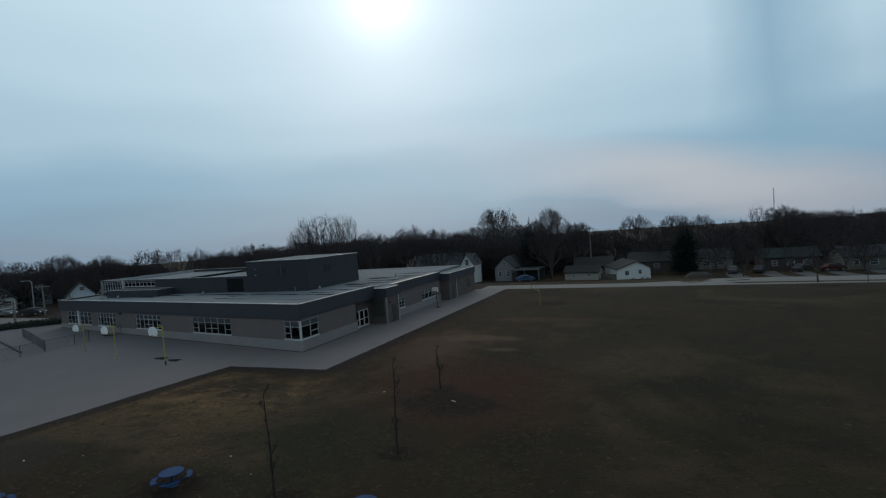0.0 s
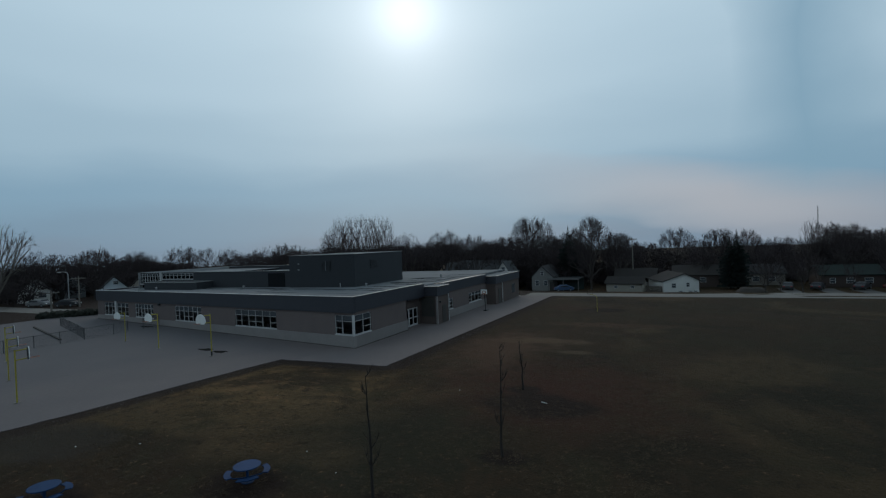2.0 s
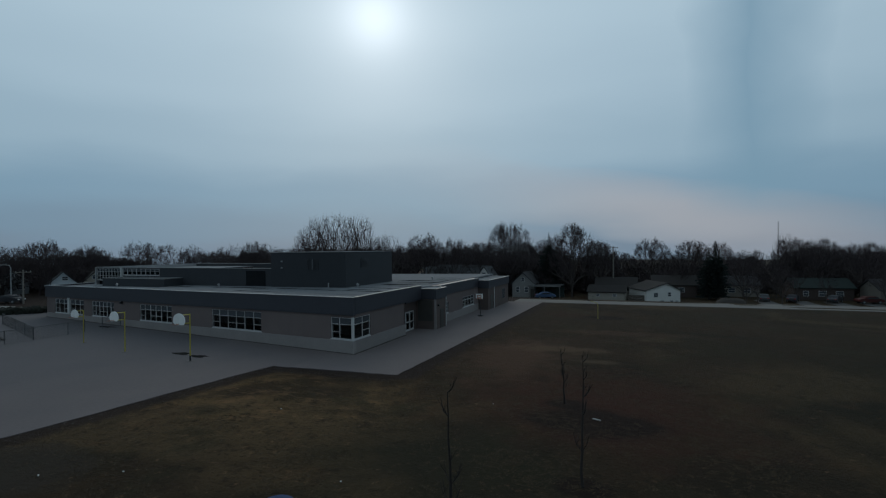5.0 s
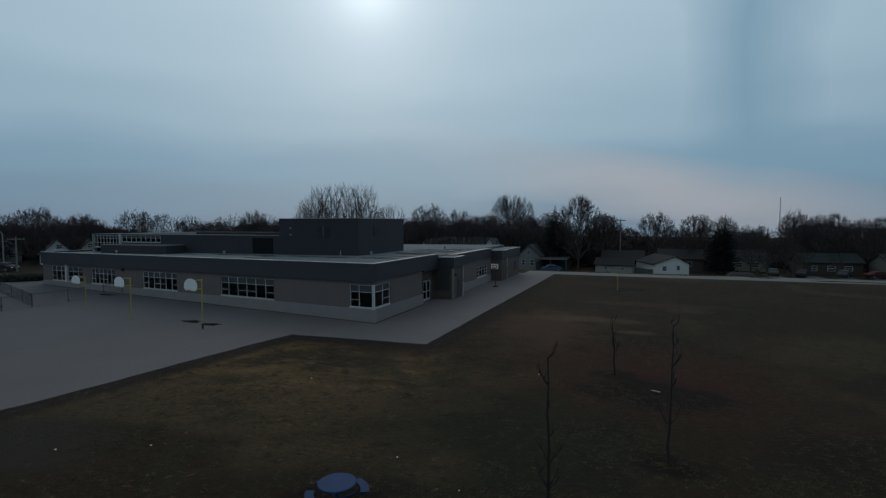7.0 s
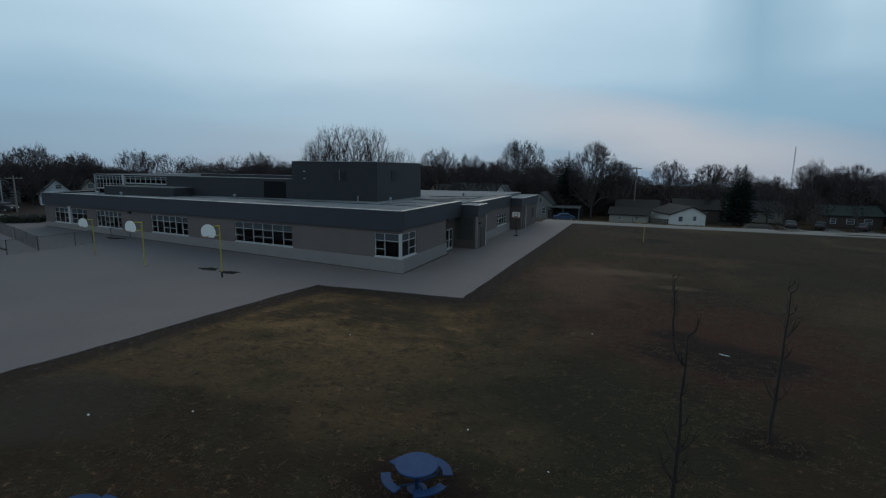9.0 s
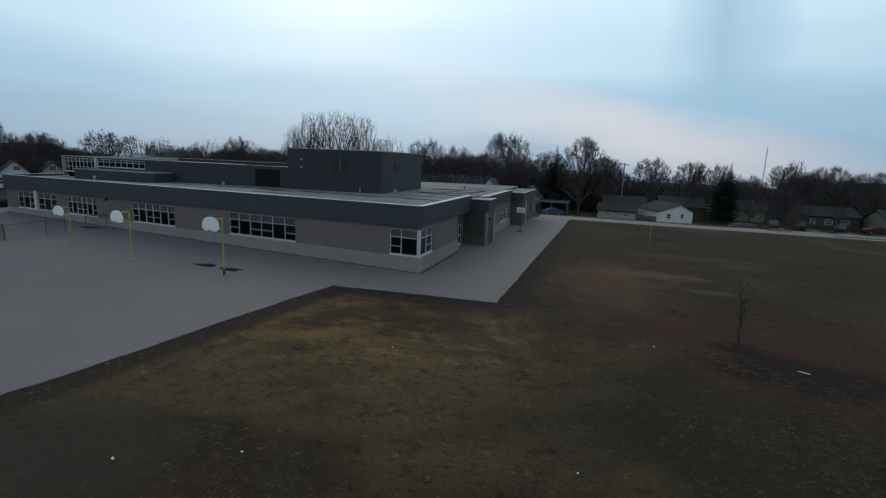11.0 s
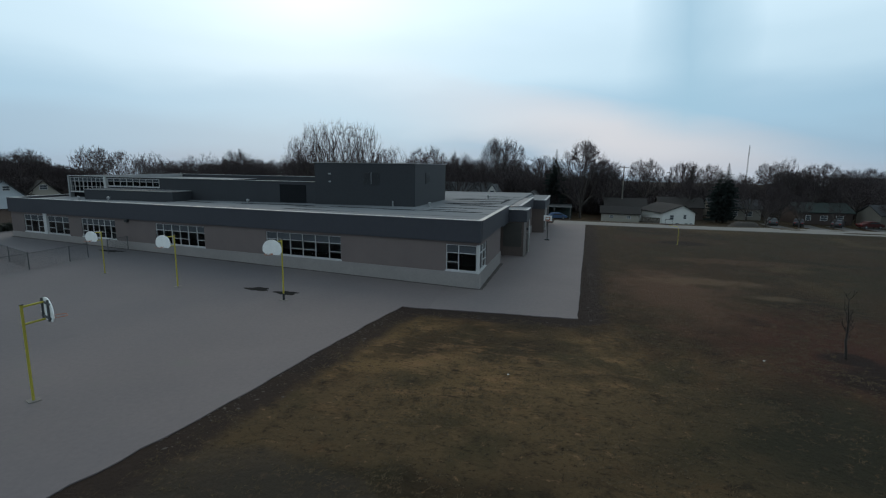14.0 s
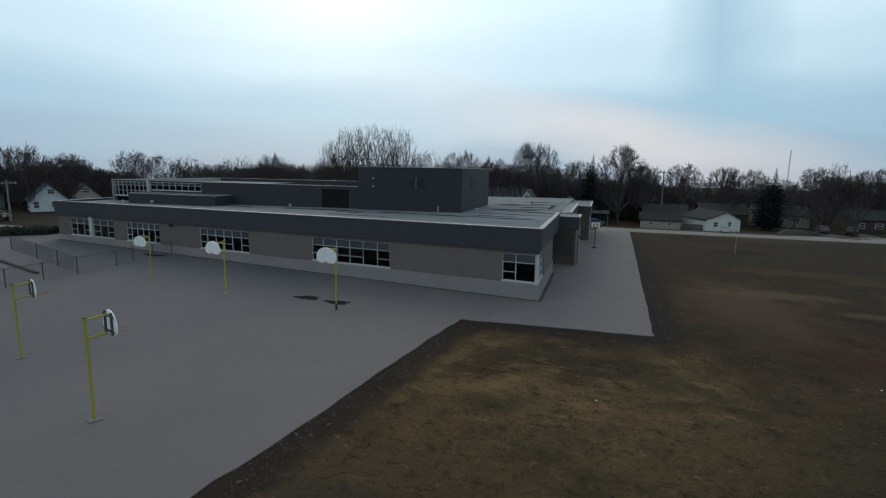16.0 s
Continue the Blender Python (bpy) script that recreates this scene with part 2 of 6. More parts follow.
def dark_drift(m, colour, x0, x1):
    """Lays a broad, uneven, darker drift of colour over one side of a surface."""
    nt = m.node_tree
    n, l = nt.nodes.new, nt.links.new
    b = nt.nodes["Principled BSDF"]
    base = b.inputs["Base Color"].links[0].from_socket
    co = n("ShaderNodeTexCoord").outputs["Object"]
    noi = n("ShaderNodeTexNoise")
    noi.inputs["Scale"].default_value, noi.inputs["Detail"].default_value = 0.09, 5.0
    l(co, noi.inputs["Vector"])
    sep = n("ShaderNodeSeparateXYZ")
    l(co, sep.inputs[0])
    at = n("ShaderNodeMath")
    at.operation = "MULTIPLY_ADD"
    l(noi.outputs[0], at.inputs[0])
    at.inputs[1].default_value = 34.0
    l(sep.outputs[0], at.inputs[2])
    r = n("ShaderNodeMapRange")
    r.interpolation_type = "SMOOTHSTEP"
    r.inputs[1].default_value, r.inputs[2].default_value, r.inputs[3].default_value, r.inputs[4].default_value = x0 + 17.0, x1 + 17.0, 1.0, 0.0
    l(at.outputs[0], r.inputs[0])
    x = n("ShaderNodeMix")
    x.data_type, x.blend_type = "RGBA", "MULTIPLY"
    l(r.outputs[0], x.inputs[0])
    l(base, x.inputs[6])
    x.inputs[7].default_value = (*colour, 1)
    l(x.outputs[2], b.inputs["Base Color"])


# the asphalt turns darker and bluer towards the west
dark_drift(M["asphalt"], (0.72, 0.78, 0.84), -24.0, -2.0)


def paint(name, c, rough=0.7):
    if name not in M:
        M[name] = surface(name, c, tuple(v * 0.82 for v in c), rough, 0.7, 9.0, 0.06)
    return M[name]


def turf_surface():
    """Winter turf: straw, olive and bare reddish soil in broad drifts, worn patches, with blades and clods at small scale."""
    m = bpy.data.materials.new("winter_turf")
    m.use_nodes = True
    nt = m.node_tree
    n, l = nt.nodes.new, nt.links.new
    b = nt.nodes["Principled BSDF"]
    co = n("ShaderNodeTexCoord").outputs["Object"]
    sep = n("ShaderNodeSeparateXYZ")
    l(co, sep.inputs[0])
    px, py = sep.outputs[0], sep.outputs[1]

    def calc(op, *args, clamp=False):
        q = n("ShaderNodeMath")
        q.operation, q.use_clamp = op, clamp
        for i, v in enumerate(args):
            if isinstance(v, (int, float)):
                q.inputs[i].default_value = v
            else:
                l(v, q.inputs[i])
        return q.outputs[0]

    def noise_of(s, detail=4.0, rough_=0.6, dist=0.0):
        t = n("ShaderNodeTexNoise")
        t.inputs["Scale"].default_value, t.inputs["Detail"].default_value, t.inputs["Roughness"].default_value = s, detail, rough_
        t.inputs["Distortion"].default_value = dist
        l(co, t.inputs["Vector"])
        return t.outputs[0]

    def over(base, colour, fac, lo, hi, most=1.0):
        r = n("ShaderNodeMapRange")
        r.interpolation_type = "SMOOTHSTEP"
        r.inputs[1].default_value, r.inputs[2].default_value, r.inputs[4].default_value = lo, hi, most
        l(fac, r.inputs[0])
        x = n("ShaderNodeMix")
        x.data_type = "RGBA"
        l(r.outputs[0], x.inputs[0])
        if isinstance(base, tuple):
            x.inputs[6].default_value = (*base, 1)
        else:
            l(base, x.inputs[6])
        x.inputs[7].default_value = (*colour, 1)
        return x.outputs[2]

    rough_edge = calc("SUBTRACT", noise_of(0.55, 5.0, 0.65), 0.5)

    def blob(cx, cy, rx, ry, ragged_=0.9):
        """1 in the middle of an uneven patch, 0 at its rim."""
        u = calc("DIVIDE", calc("SUBTRACT", px, cx), rx)
        v = calc("DIVIDE", calc("SUBTRACT", py, cy), ry)
        d = calc("SQRT", calc("ADD", calc("MULTIPLY", u, u), calc("MULTIPLY", v, v)))
        return calc("SUBTRACT", 1.0, calc("ADD", d, calc("MULTIPLY", rough_edge, ragged_)))

    def line(x0, y0, x1, y1, wide):
        """1 on a line's right-hand side next to it, 0 at that distance."""
        L = math.hypot(x1 - x0, y1 - y0)
        nx, ny = (y1 - y0) / L, -(x1 - x0) / L
        d = calc("ADD", calc("MULTIPLY", calc("SUBTRACT", px, x0), nx), calc("MULTIPLY", calc("SUBTRACT", py, y0), ny))
        tx, ty = (x1 - x0) / L, (y1 - y0) / L
        s = calc("ADD", calc("MULTIPLY", calc("SUBTRACT", px, x0), tx), calc("MULTIPLY", calc("SUBTRACT", py, y0), ty))
        s = calc("SUBTRACT", calc("MAXIMUM", calc("SUBTRACT", s, L), calc("MULTIPLY", s, -1.0)), 0.0)
        s = calc("MAXIMUM", s, 0.0)
        d = calc("ADD", calc("MAXIMUM", d, 0.0), s)
        return calc("SUBTRACT", 1.0, calc("ADD", calc("DIVIDE", d, wide), calc("MULTIPLY", rough_edge, 1.1)))

    def streak_of(s, turn_, ratio, detail=4.0):
        """Noise drawn out along one direction, as raked or wind-laid straw."""
        mp = n("ShaderNodeMapping")
        mp.inputs["Rotation"].default_value = (0, 0, radians(turn_))
        mp.inputs["Scale"].default_value = (1.0, ratio, 1.0)
        l(co, mp.inputs[0])
        t = n("ShaderNodeTexNoise")
        t.inputs["Scale"].default_value, t.inputs["Detail"].default_value, t.inputs["Roughness"].default_value = s, detail, 0.7
        l(mp.outputs[0], t.inputs["Vector"])
        return t.outputs[0]

    c = over((0.0300, 0.0222, 0.0108), (0.0400, 0.0248, 0.0122), noise_of(0.07, 3.0, 0.55, 0.4), 0.40, 0.62)
    c = over(c, (0.0400, 0.0195, 0.0115), noise_of(0.11, 4.0, 0.6, 0.3), 0.50, 0.72, 0.8)
    c = over(c, (0.0720, 0.0440, 0.0250), noise_of(0.06, 3.0, 0.5, 0.8), 0.53, 0.66, 0.55)
    c = over(c, (0.0250, 0.0235, 0.0120), noise_of(0.045, 3.0, 0.5, 0.6), 0.54, 0.66, 0.7)
    gold = blob(1.8, -12.2, 13.5, 9.5, 1.5)
    c = over(c, (0.150, 0.098, 0.040), gold, 0.0, 0.9, 0.85)
    c = over(c, (0.0270, 0.0255, 0.0140), blob(14.0, -17.5, 8.0, 7.0, 1.3), 0.0, 0.6, 0.9)
    c = over(c, (0.0880, 0.0620, 0.0290), noise_of(0.052, 3.0, 0.5, 1.2), 0.50, 0.62, 0.7)
    c = over(c, (0.0150, 0.0125, 0.0080), noise_of(0.083, 3.0, 0.55, 0.9), 0.53, 0.66, 0.7)
    c = over(c, (0.0340, 0.0310, 0.0145), noise_of(0.23, 4.0, 0.6, 0.5), 0.52, 0.66, 0.7)
    c = over(c, (0.0520, 0.0215, 0.0125), blob(20.0, -5.0, 11.0, 9.0, 1.3), 0.0, 0.8, 0.8)
    c = over(c, (0.0850, 0.0480, 0.0260), blob(21.0, 17.0, 9.0, 2.0, 1.6), 0.0, 0.6, 0.6)
    c = over(c, (0.0950, 0.0540, 0.0240), noise_of(0.33, 5.0, 0.65), 0.54, 0.78, 0.6)
    c = over(c, (0.1900, 0.1130, 0.0520), calc("MULTIPLY", streak_of(0.5, 25, 2.6), calc("ADD", 0.8, calc("MULTIPLY", calc("MAXIMUM", gold, 0.0), 0.35))), 0.54, 0.70, 0.6)
    c = over(c, (0.0210, 0.0150, 0.0085), noise_of(0.9, 5.0, 0.7), 0.52, 0.70, 0.85)
    c = over(c, (0.0185, 0.0140, 0.0080), streak_of(1.4, -15, 2.2), 0.56, 0.70, 0.8)
    c = over(c, (0.1900, 0.1180, 0.0600), noise_of(2.2, 5.0, 0.75), 0.57, 0.72, 0.8)
    c = over(c, (0.0150, 0.0105, 0.0058), noise_of(5.5, 5.0, 0.75), 0.52, 0.70)
    east = calc("ADD", px, calc("MULTIPLY", rough_edge, 8.0))
    c = over(c, (0.0210, 0.0185, 0.0090), east, 13.0, 28.0, 0.4)
    c = over(c, (0.0800, 0.0470, 0.0275), blob(12.5, 3.5, 6.0, 11.0, 1.4), 0.0, 0.8, 0.85)
    c = over(c, (0.1050, 0.0720, 0.0410), blob(15.5, 7.5, 5.5, 2.0, 1.6), 0.0, 0.7, 0.6)
    c = over(c, (0.1000, 0.0740, 0.0420), blob(19.0, 3.5, 2.2, 0.9, 1.5), 0.0, 0.6, 0.55)
    c = over(c, (0.0200, 0.0195, 0.0105), blob(15.5, -16.0, 9.0, 6.0, 1.5), 0.0, 0.8, 0.5)
    c = over(c, (0.0480, 0.0200, 0.0125), blob(20.5, -8.0, 8.0, 8.0, 1.3), 0.0, 0.8, 0.65)
    c = over(c, (0.0400, 0.0355, 0.0275), blob(-1.6, -23.0, 4.2, 2.8, 0.7), 0.0, 0.3, 0.6)
    soil = (0.0165, 0.0105, 0.0078)
    for patch in ((19.8, -9.6, 4.2, 2.6), (18.05, -7.2, 1.3, 1.1), (20.0, -16.6, 1.2, 1.0), (17.3, -21.7, 1.1, 1.0), (18.0, 28.0, 3.2, 2.0), (11.4, -22.6, 2.3, 1.8), (5.3, -26.8, 2.3, 1.8), (21.5, -21.9, 2.3, 1.8), (51.5, 41.0, 2.5, 1.6)):
        c = over(c, soil, blob(*patch), 0.0, 0.45, 0.92)
    edge = (0.0250, 0.0178, 0.0138)
    for a in ((7.65, 42.5, 6.5, -4.9, -1), (6.5, -5.0, -3.5, -5.5, -1), (-3.5, -5.5, -4.75, -14.4, -1), (-4.75, -14.4, -6.5, -26.5, -1)):
        c = over(c, edge, line(*a[:4][2:], *a[:2], 1.9), 0.0, 0.5, 0.92)
    c = over(c, (0.110, 0.098, 0.088), noise_of(2.3, 4.0, 0.7), 0.66, 0.76, 0.35)
    damp = n("ShaderNodeHueSaturation")
    damp.inputs["Saturation"].default_value, damp.inputs["Value"].default_value = 1.0, 0.86
    warm = n("ShaderNodeMix")
    warm.data_type, warm.blend_type = "RGBA", "MULTIPLY"
    warm.inputs[0].default_value, warm.inputs[7].default_value = 1.0, (1.085, 1.0, 1.04, 1)
    l(c, warm.inputs[6])
    l(warm.outputs[2], damp.inputs["Color"])
    l(damp.outputs[0], b.inputs["Base Color"])
    b.inputs["Roughness"].default_value = 0.95
    b.inputs["Specular IOR Level"].default_value = 0.1
    bp = n("ShaderNodeBump")
    bp.inputs["Strength"].default_value, bp.inputs["Distance"].default_value = 0.9, 0.12
    l(noise_of(6.0, 5.0, 0.7), bp.inputs["Height"])
    l(bp.outputs[0], b.inputs["Normal"])
    return m


M["turf"] = turf_surface()

# ----------------------------------------------------------- mesh helpers


def finish(name, bm, material, smooth=False):
    me = bpy.data.meshes.new(name)
    bm.normal_update()
    bm.to_mesh(me)
    bm.free()
    me.materials.append(material)
    if smooth:
        for p in me.polygons:
            p.use_smooth = True
    return me


def part(name, bm, material, parent, label="", smooth=False):
    ob = new(name, finish(name, bm, material, smooth))
    ob.parent = parent
    if label:
        tagged(ob, label)
    return ob


def thing(name, m, label, category, group="", kind=""):
    ob = new(name)
    ob.matrix_world = m
    return tagged(ob, label, category, group, kind)


def solid(name, bm, material, label, category="", kind="", group="", smooth=False, at=None):
    ob = new(name, finish(name, bm, material, smooth))
    if at is not None:
        ob.matrix_world = at
    return tagged(ob, label, category, group, kind)


def box(bm, x0, x1, y0, y1, z0, z1, bevel=0.0):
    r = bmesh.ops.create_cube(bm, size=1.0)
    for v in r["verts"]:
        v.co = Vector(((x0 + x1) / 2 + v.co.x * (x1 - x0), (y0 + y1) / 2 + v.co.y * (y1 - y0), (z0 + z1) / 2 + v.co.z * (z1 - z0)))
    if bevel:
        bmesh.ops.bevel(bm, geom=list({e for v in r["verts"] for e in v.link_edges}), offset=bevel, segments=1, affect="EDGES")
    return bm


def boxed(*args, bevel=0.0):
    return box(bmesh.new(), *args, bevel=bevel)


def tube(bm, points, radii, sides=8, caps=True):
    """A tapered tube along points."""
    pts = [Vector(p) for p in points]
    if not isinstance(radii, (list, tuple)):
        radii = [radii] * len(pts)
    rings = []
    for i, (p, r) in enumerate(zip(pts, radii)):
        d = (pts[min(i + 1, len(pts) - 1)] - pts[max(i - 1, 0)]).normalized()
        side = d.cross(Vector((0.13, 0.31, 0.94)))
        if side.length < 0.1:
            side = d.cross(Vector((1, 0, 0)))
        side.normalize()
        up = d.cross(side)
        rings.append([bm.verts.new(p + r * (math.cos(a) * side + math.sin(a) * up)) for a in (2 * math.pi * k / sides for k in range(sides))])
    for a, b in zip(rings, rings[1:]):
        for k in range(sides):
            bm.faces.new((a[k], a[(k + 1) % sides], b[(k + 1) % sides], b[k]))
    if caps:
        bm.faces.new(rings[0][::-1])
        bm.faces.new(rings[-1])
    return bm


def prism(bm, outline, z0, z1):
    """An outline in x and y, drawn up from z0 to z1."""
    lo = [bm.verts.new((x, y, z0)) for x, y in outline]
    hi = [bm.verts.new((x, y, z1)) for x, y in outline]
    k = len(outline)
    for i in range(k):
        bm.faces.new((lo[i], lo[(i + 1) % k], hi[(i + 1) % k], hi[i]))
    bm.faces.new(hi)
    bm.faces.new(lo[::-1])
    bmesh.ops.recalc_face_normals(bm, faces=bm.faces[:])
    return bm


def smoothstep(v):
    v = min(1.0, max(0.0, v))
    return v * v * (3 - 2 * v)


def ground_z(x, y):
    """The land lies level about the school and falls a little beyond the lane, then away towards a valley."""
    far = max(0.0, math.hypot(x, y) - 150.0)
    return -3.0 * smoothstep((y - 44.0) / 38.0) - 0.022 * far


# ------------------------------------------------------------------ ground


def build_ground():
    bm = bmesh.new()
    xs = [-2500, -900, -400, -250, -200, -150, -120, -80, -60, -40, -20, 0, 20, 40, 60, 80, 120, 150, 180, 220, 300, 600, 1200, 2500]
    ys = [-2500, -600, -300, -200, -150, -100, -60, -40, -20, 0, 20, 36, 42, 46, 50, 54, 58, 62, 66, 70, 74, 78, 82, 90, 110, 130, 150, 170, 200, 300, 700, 2500]
    grid = [[bm.verts.new((x, y, ground_z(x, y))) for x in xs] for y in ys]
    for j in range(len(ys) - 1):
        for i in range(len(xs) - 1):
            bm.faces.new((grid[j][i], grid[j][i + 1], grid[j + 1][i + 1], grid[j + 1][i]))
    solid("ground", bm, M["turf"], "patchy brown and olive winter turf field", "ground", "structure")


def ragged(points, step=0.8, amount=0.12, seed=3):
    """The outline with its long sides broken up into an uneven line."""
    rnd = random.Random(seed)
    out = []
    for (x0, y0), (x1, y1) in zip(points, points[1:] + points[:1]):
        n = max(1, int(math.hypot(x1 - x0, y1 - y0) / step))
        for k in range(n):
            f = k / n
            out.append((x0 + (x1 - x0) * f + rnd.uniform(-amount, amount), y0 + (y1 - y0) * f + rnd.uniform(-amount, amount)))
    return out


def sheet(name, outline, z, material, label, category="", kind="structure", drape=False):
    bm = bmesh.new()
    bm.faces.new([bm.verts.new((x, y, z)) for x, y in outline])
    bmesh.ops.recalc_face_normals(bm, faces=bm.faces[:])
    if bm.faces[:][0].normal.z < 0:
        bmesh.ops.reverse_faces(bm, faces=bm.faces[:])
    # a kerb-like skirt gives the slab its thickness
    r = bmesh.ops.extrude_face_region(bm, geom=bm.faces[:])
    for v in r["geom"]:
        if isinstance(v, bmesh.types.BMVert):
            v.co.z = -0.1
    bmesh.ops.recalc_face_normals(bm, faces=bm.faces[:])
    return solid(name, bm, material, label, category, kind)


def strip(name, x0, x1, edge0, edge1, lift, material, label, kind="structure", step=6.0, category="road"):
    """A paved strip from x0 to x1 between two edges y(x), laid on the land."""
    bm = bmesh.new()
    n, k = max(1, int(abs(x1 - x0) / step)), 4
    rows = []
    for i in range(n + 1):
        x = x0 + (x1 - x0) * i / n
        a, b = edge0(x), edge1(x)
        rows.append([bm.verts.new((x, a + (b - a) * j / k, ground_z(x, a + (b - a) * j / k) + lift)) for j in range(k + 1)])
    for r, s in zip(rows, rows[1:]):
        for j in range(k):
            bm.faces.new((r[j], s[j], s[j + 1], r[j + 1]))
    bmesh.ops.recalc_face_normals(bm, faces=bm.faces[:])
    if sum(f.normal.z for f in bm.faces) < 0:
        bmesh.ops.reverse_faces(bm, faces=bm.faces[:])
    r = bmesh.ops.extrude_face_region(bm, geom=bm.faces[:])
    for v in r["geom"]:
        if isinstance(v, bmesh.types.BMVert):
            v.co.z -= 0.15
    bmesh.ops.recalc_face_normals(bm, faces=bm.faces[:])
    return solid(name, bm, material, label, category, kind)


build_ground()
PLAY_EDGE = [(-3.5, -5.5), (-4.2, -10.0), (-4.75, -14.4), (-5.3, -19.0), (-5.85, -22.2), (-6.35, -24.6), (-7.0, -26.1), (-8.4, -27.0), (-11.0, -27.0), (-30.0, -23.8), (-62.0, -19.0)]
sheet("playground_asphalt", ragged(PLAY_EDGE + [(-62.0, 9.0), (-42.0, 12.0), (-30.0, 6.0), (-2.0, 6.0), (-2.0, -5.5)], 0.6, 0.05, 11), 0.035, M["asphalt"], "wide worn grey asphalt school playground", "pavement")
sheet("apron_concrete", ragged([(-2.0, -5.42), (6.5, -4.87), (7.05, 17.0), (7.65, 42.5), (-1.0, 42.5), (-1.0, 6.0), (-2.0, 6.0)], 0.6, 0.045, 12), 0.037, M["concrete"], "light grey concrete walk along the school wall", "pavement")


def worn_patch(cx, cy, rx, ry, seed, mat="edge", name="bare_patch", label="worn dark soil patch in the turf", z=0.014):
    rnd = random.Random(seed)
    k = 36
    ph = [rnd.uniform(0, 6.28) for _ in range(4)]
    out = []
    for i in range(k):
        a = 2 * math.pi * i / k
        r = 1 + 0.16 * math.sin(3 * a + ph[0]) + 0.10 * math.sin(5 * a + ph[1]) + 0.07 * math.sin(9 * a + ph[2]) + rnd.uniform(-0.05, 0.05)
        out.append((cx + rx * r * math.cos(a), cy + ry * r * math.sin(a)))
    return sheet(name, out, z, M[mat], label, "ground")


worn_patch(-13.95, -4.63, 0.85, 0.42, 5, "stain", "damp_stain", "dark stain-like patch on the asphalt", 0.041)
worn_patch(-11.6, -4.95, 0.8, 0.4, 6, "stain", "damp_stain", "dark stain-like patch on the asphalt", 0.041)
# strip of dirt with the shade at the wall's foot painted in
sheet("wall_foot_dirt", ragged([(-52.6, 7.05), (-52.6, 6.78), (0.3, -0.32), (0.34, 9.4), (0.07, 9.4), (0.07, -0.06)], 0.5, 0.05, 8), 0.043, M["foot_dirt_shade"], "dark dirt with painted contact shade along the foot of the wall", "ground")
strip("lane", 3.0, 200.0, lambda x: 42.5 + 1.0 * smoothstep((x - 12) / 40), lambda x: 47.6 + 19.0 * smoothstep((x - 30) / 16), 0.03, M["lane"], "pale concrete lane beyond the field")
strip("road_west", -300.0, -56.0, lambda x: 8.5 + 0.02 * (x + 56), lambda x: 13.5 + 0.02 * (x + 56), 0.03, M["lane"], "pale street beyond the playground")

# ------------------------------------------------------------------ school
ROOF_Z = 4.72
school = thing("school_building", pose(0, 0, -0.06), "low flat-roofed school of tan brick with slate fascia", "building")


def window_unit(parent, origin, along, out, width, z0, z1, layout):
    """A window of columns; layout: for each column its width share and the rows of its panes, each (z share, kind)."""
    o, a, n = Vector(origin), Vector(along), Vector(out)
    w = new("window")
    w.parent = parent

    def slab(bm, u0, u1, zz0, zz1, d0, d1):
        p = [o + a * u + n * d for u in (u0, u1) for d in (d0, d1)]
        x0, x1 = min(q.x for q in p), max(q.x for q in p)
        y0, y1 = min(q.y for q in p), max(q.y for q in p)
        return box(bm, x0, x1, y0, y1, zz0, zz1)

    t = 0.045
    fr = bmesh.new()
    slab(fr, 0, width, z0, z0 + t, -0.04, 0.05)
    slab(fr, 0, width, z1 - t, z1, -0.04, 0.05)
    total = sum(c[0] for c in layout)
    u = 0.0
    edges = [0.0]
    for share, rows in layout:
        wu = width * share / total
        zs = z0
        rt = sum(r[0] for r in rows)
        for i, (rs, kind) in enumerate(rows):
            ze = zs + (z1 - z0) * rs / rt
            if i:
                slab(fr, u + t / 2, u + wu - t / 2, zs - t / 2, zs + t / 2, -0.03, 0.045)
            pane = slab(bmesh.new(), u + t / 2, u + wu - t / 2, zs + t / 2, ze - t / 2, -0.01, 0.0)
            p = part("pane", pane, M["glass"] if kind == "g" else M["spandrel"], w, "" if kind == "g" else "dull grey transom pane")
            if kind == "g":
                p.visible_shadow = False
            zs = ze
        u += wu
        edges.append(u)
    for e in edges:
        c = min(max(e, t / 2), width - t / 2)
        slab(fr, c - t / 2, c + t / 2, z0, z1, -0.04, 0.05)
    part("frame", fr, M["frame_white"], w, "white aluminium frame")
    part("sill", slab(bmesh.new(), -0.06, width + 0.06, z0 - 0.09, z0 - 0.002, -0.02, 0.12), M["frame_white"], w, "pale sill")
    return w


def wall_run(parent, name, spans, plane, thick, material, axis):
    """Wall pieces between and over the openings along x or y, butted end to end."""
    for a, b, lo, hi in spans:
        if axis == "x":
            part(name, boxed(a, b, plane, plane + thick, lo, hi), material, parent)
        else:
            part(name, boxed(plane - thick, plane, a, b, lo, hi), material, parent)


def ring_coping(parent, x0, x1, y0, y1, z, w=0.16, t=0.05):
    """A pale metal coping on the four edges of a roof."""
    for q in ((x0 - 0.06, x1 + 0.06, y0 - 0.06, y0 + w), (x0 - 0.06, x1 + 0.06, y1 - w, y1 + 0.06), (x0 - 0.06, x0 + w, y0 + w, y1 - w), (x1 - w, x1 + 0.06, y0 + w, y1 - w)):
        part("coping", boxed(*q, z, z + t), M["cap"], parent, "pale metal coping")


SILL, HEAD = 1.22, 3.02
FRONT = [(-51.0, -43.5), (-41.5, -36.5), (-31.0, -25.0), (-18.2, -11.0), (-2.4, -0.12)]
LENGTH, WEST = 53.3, -52.8
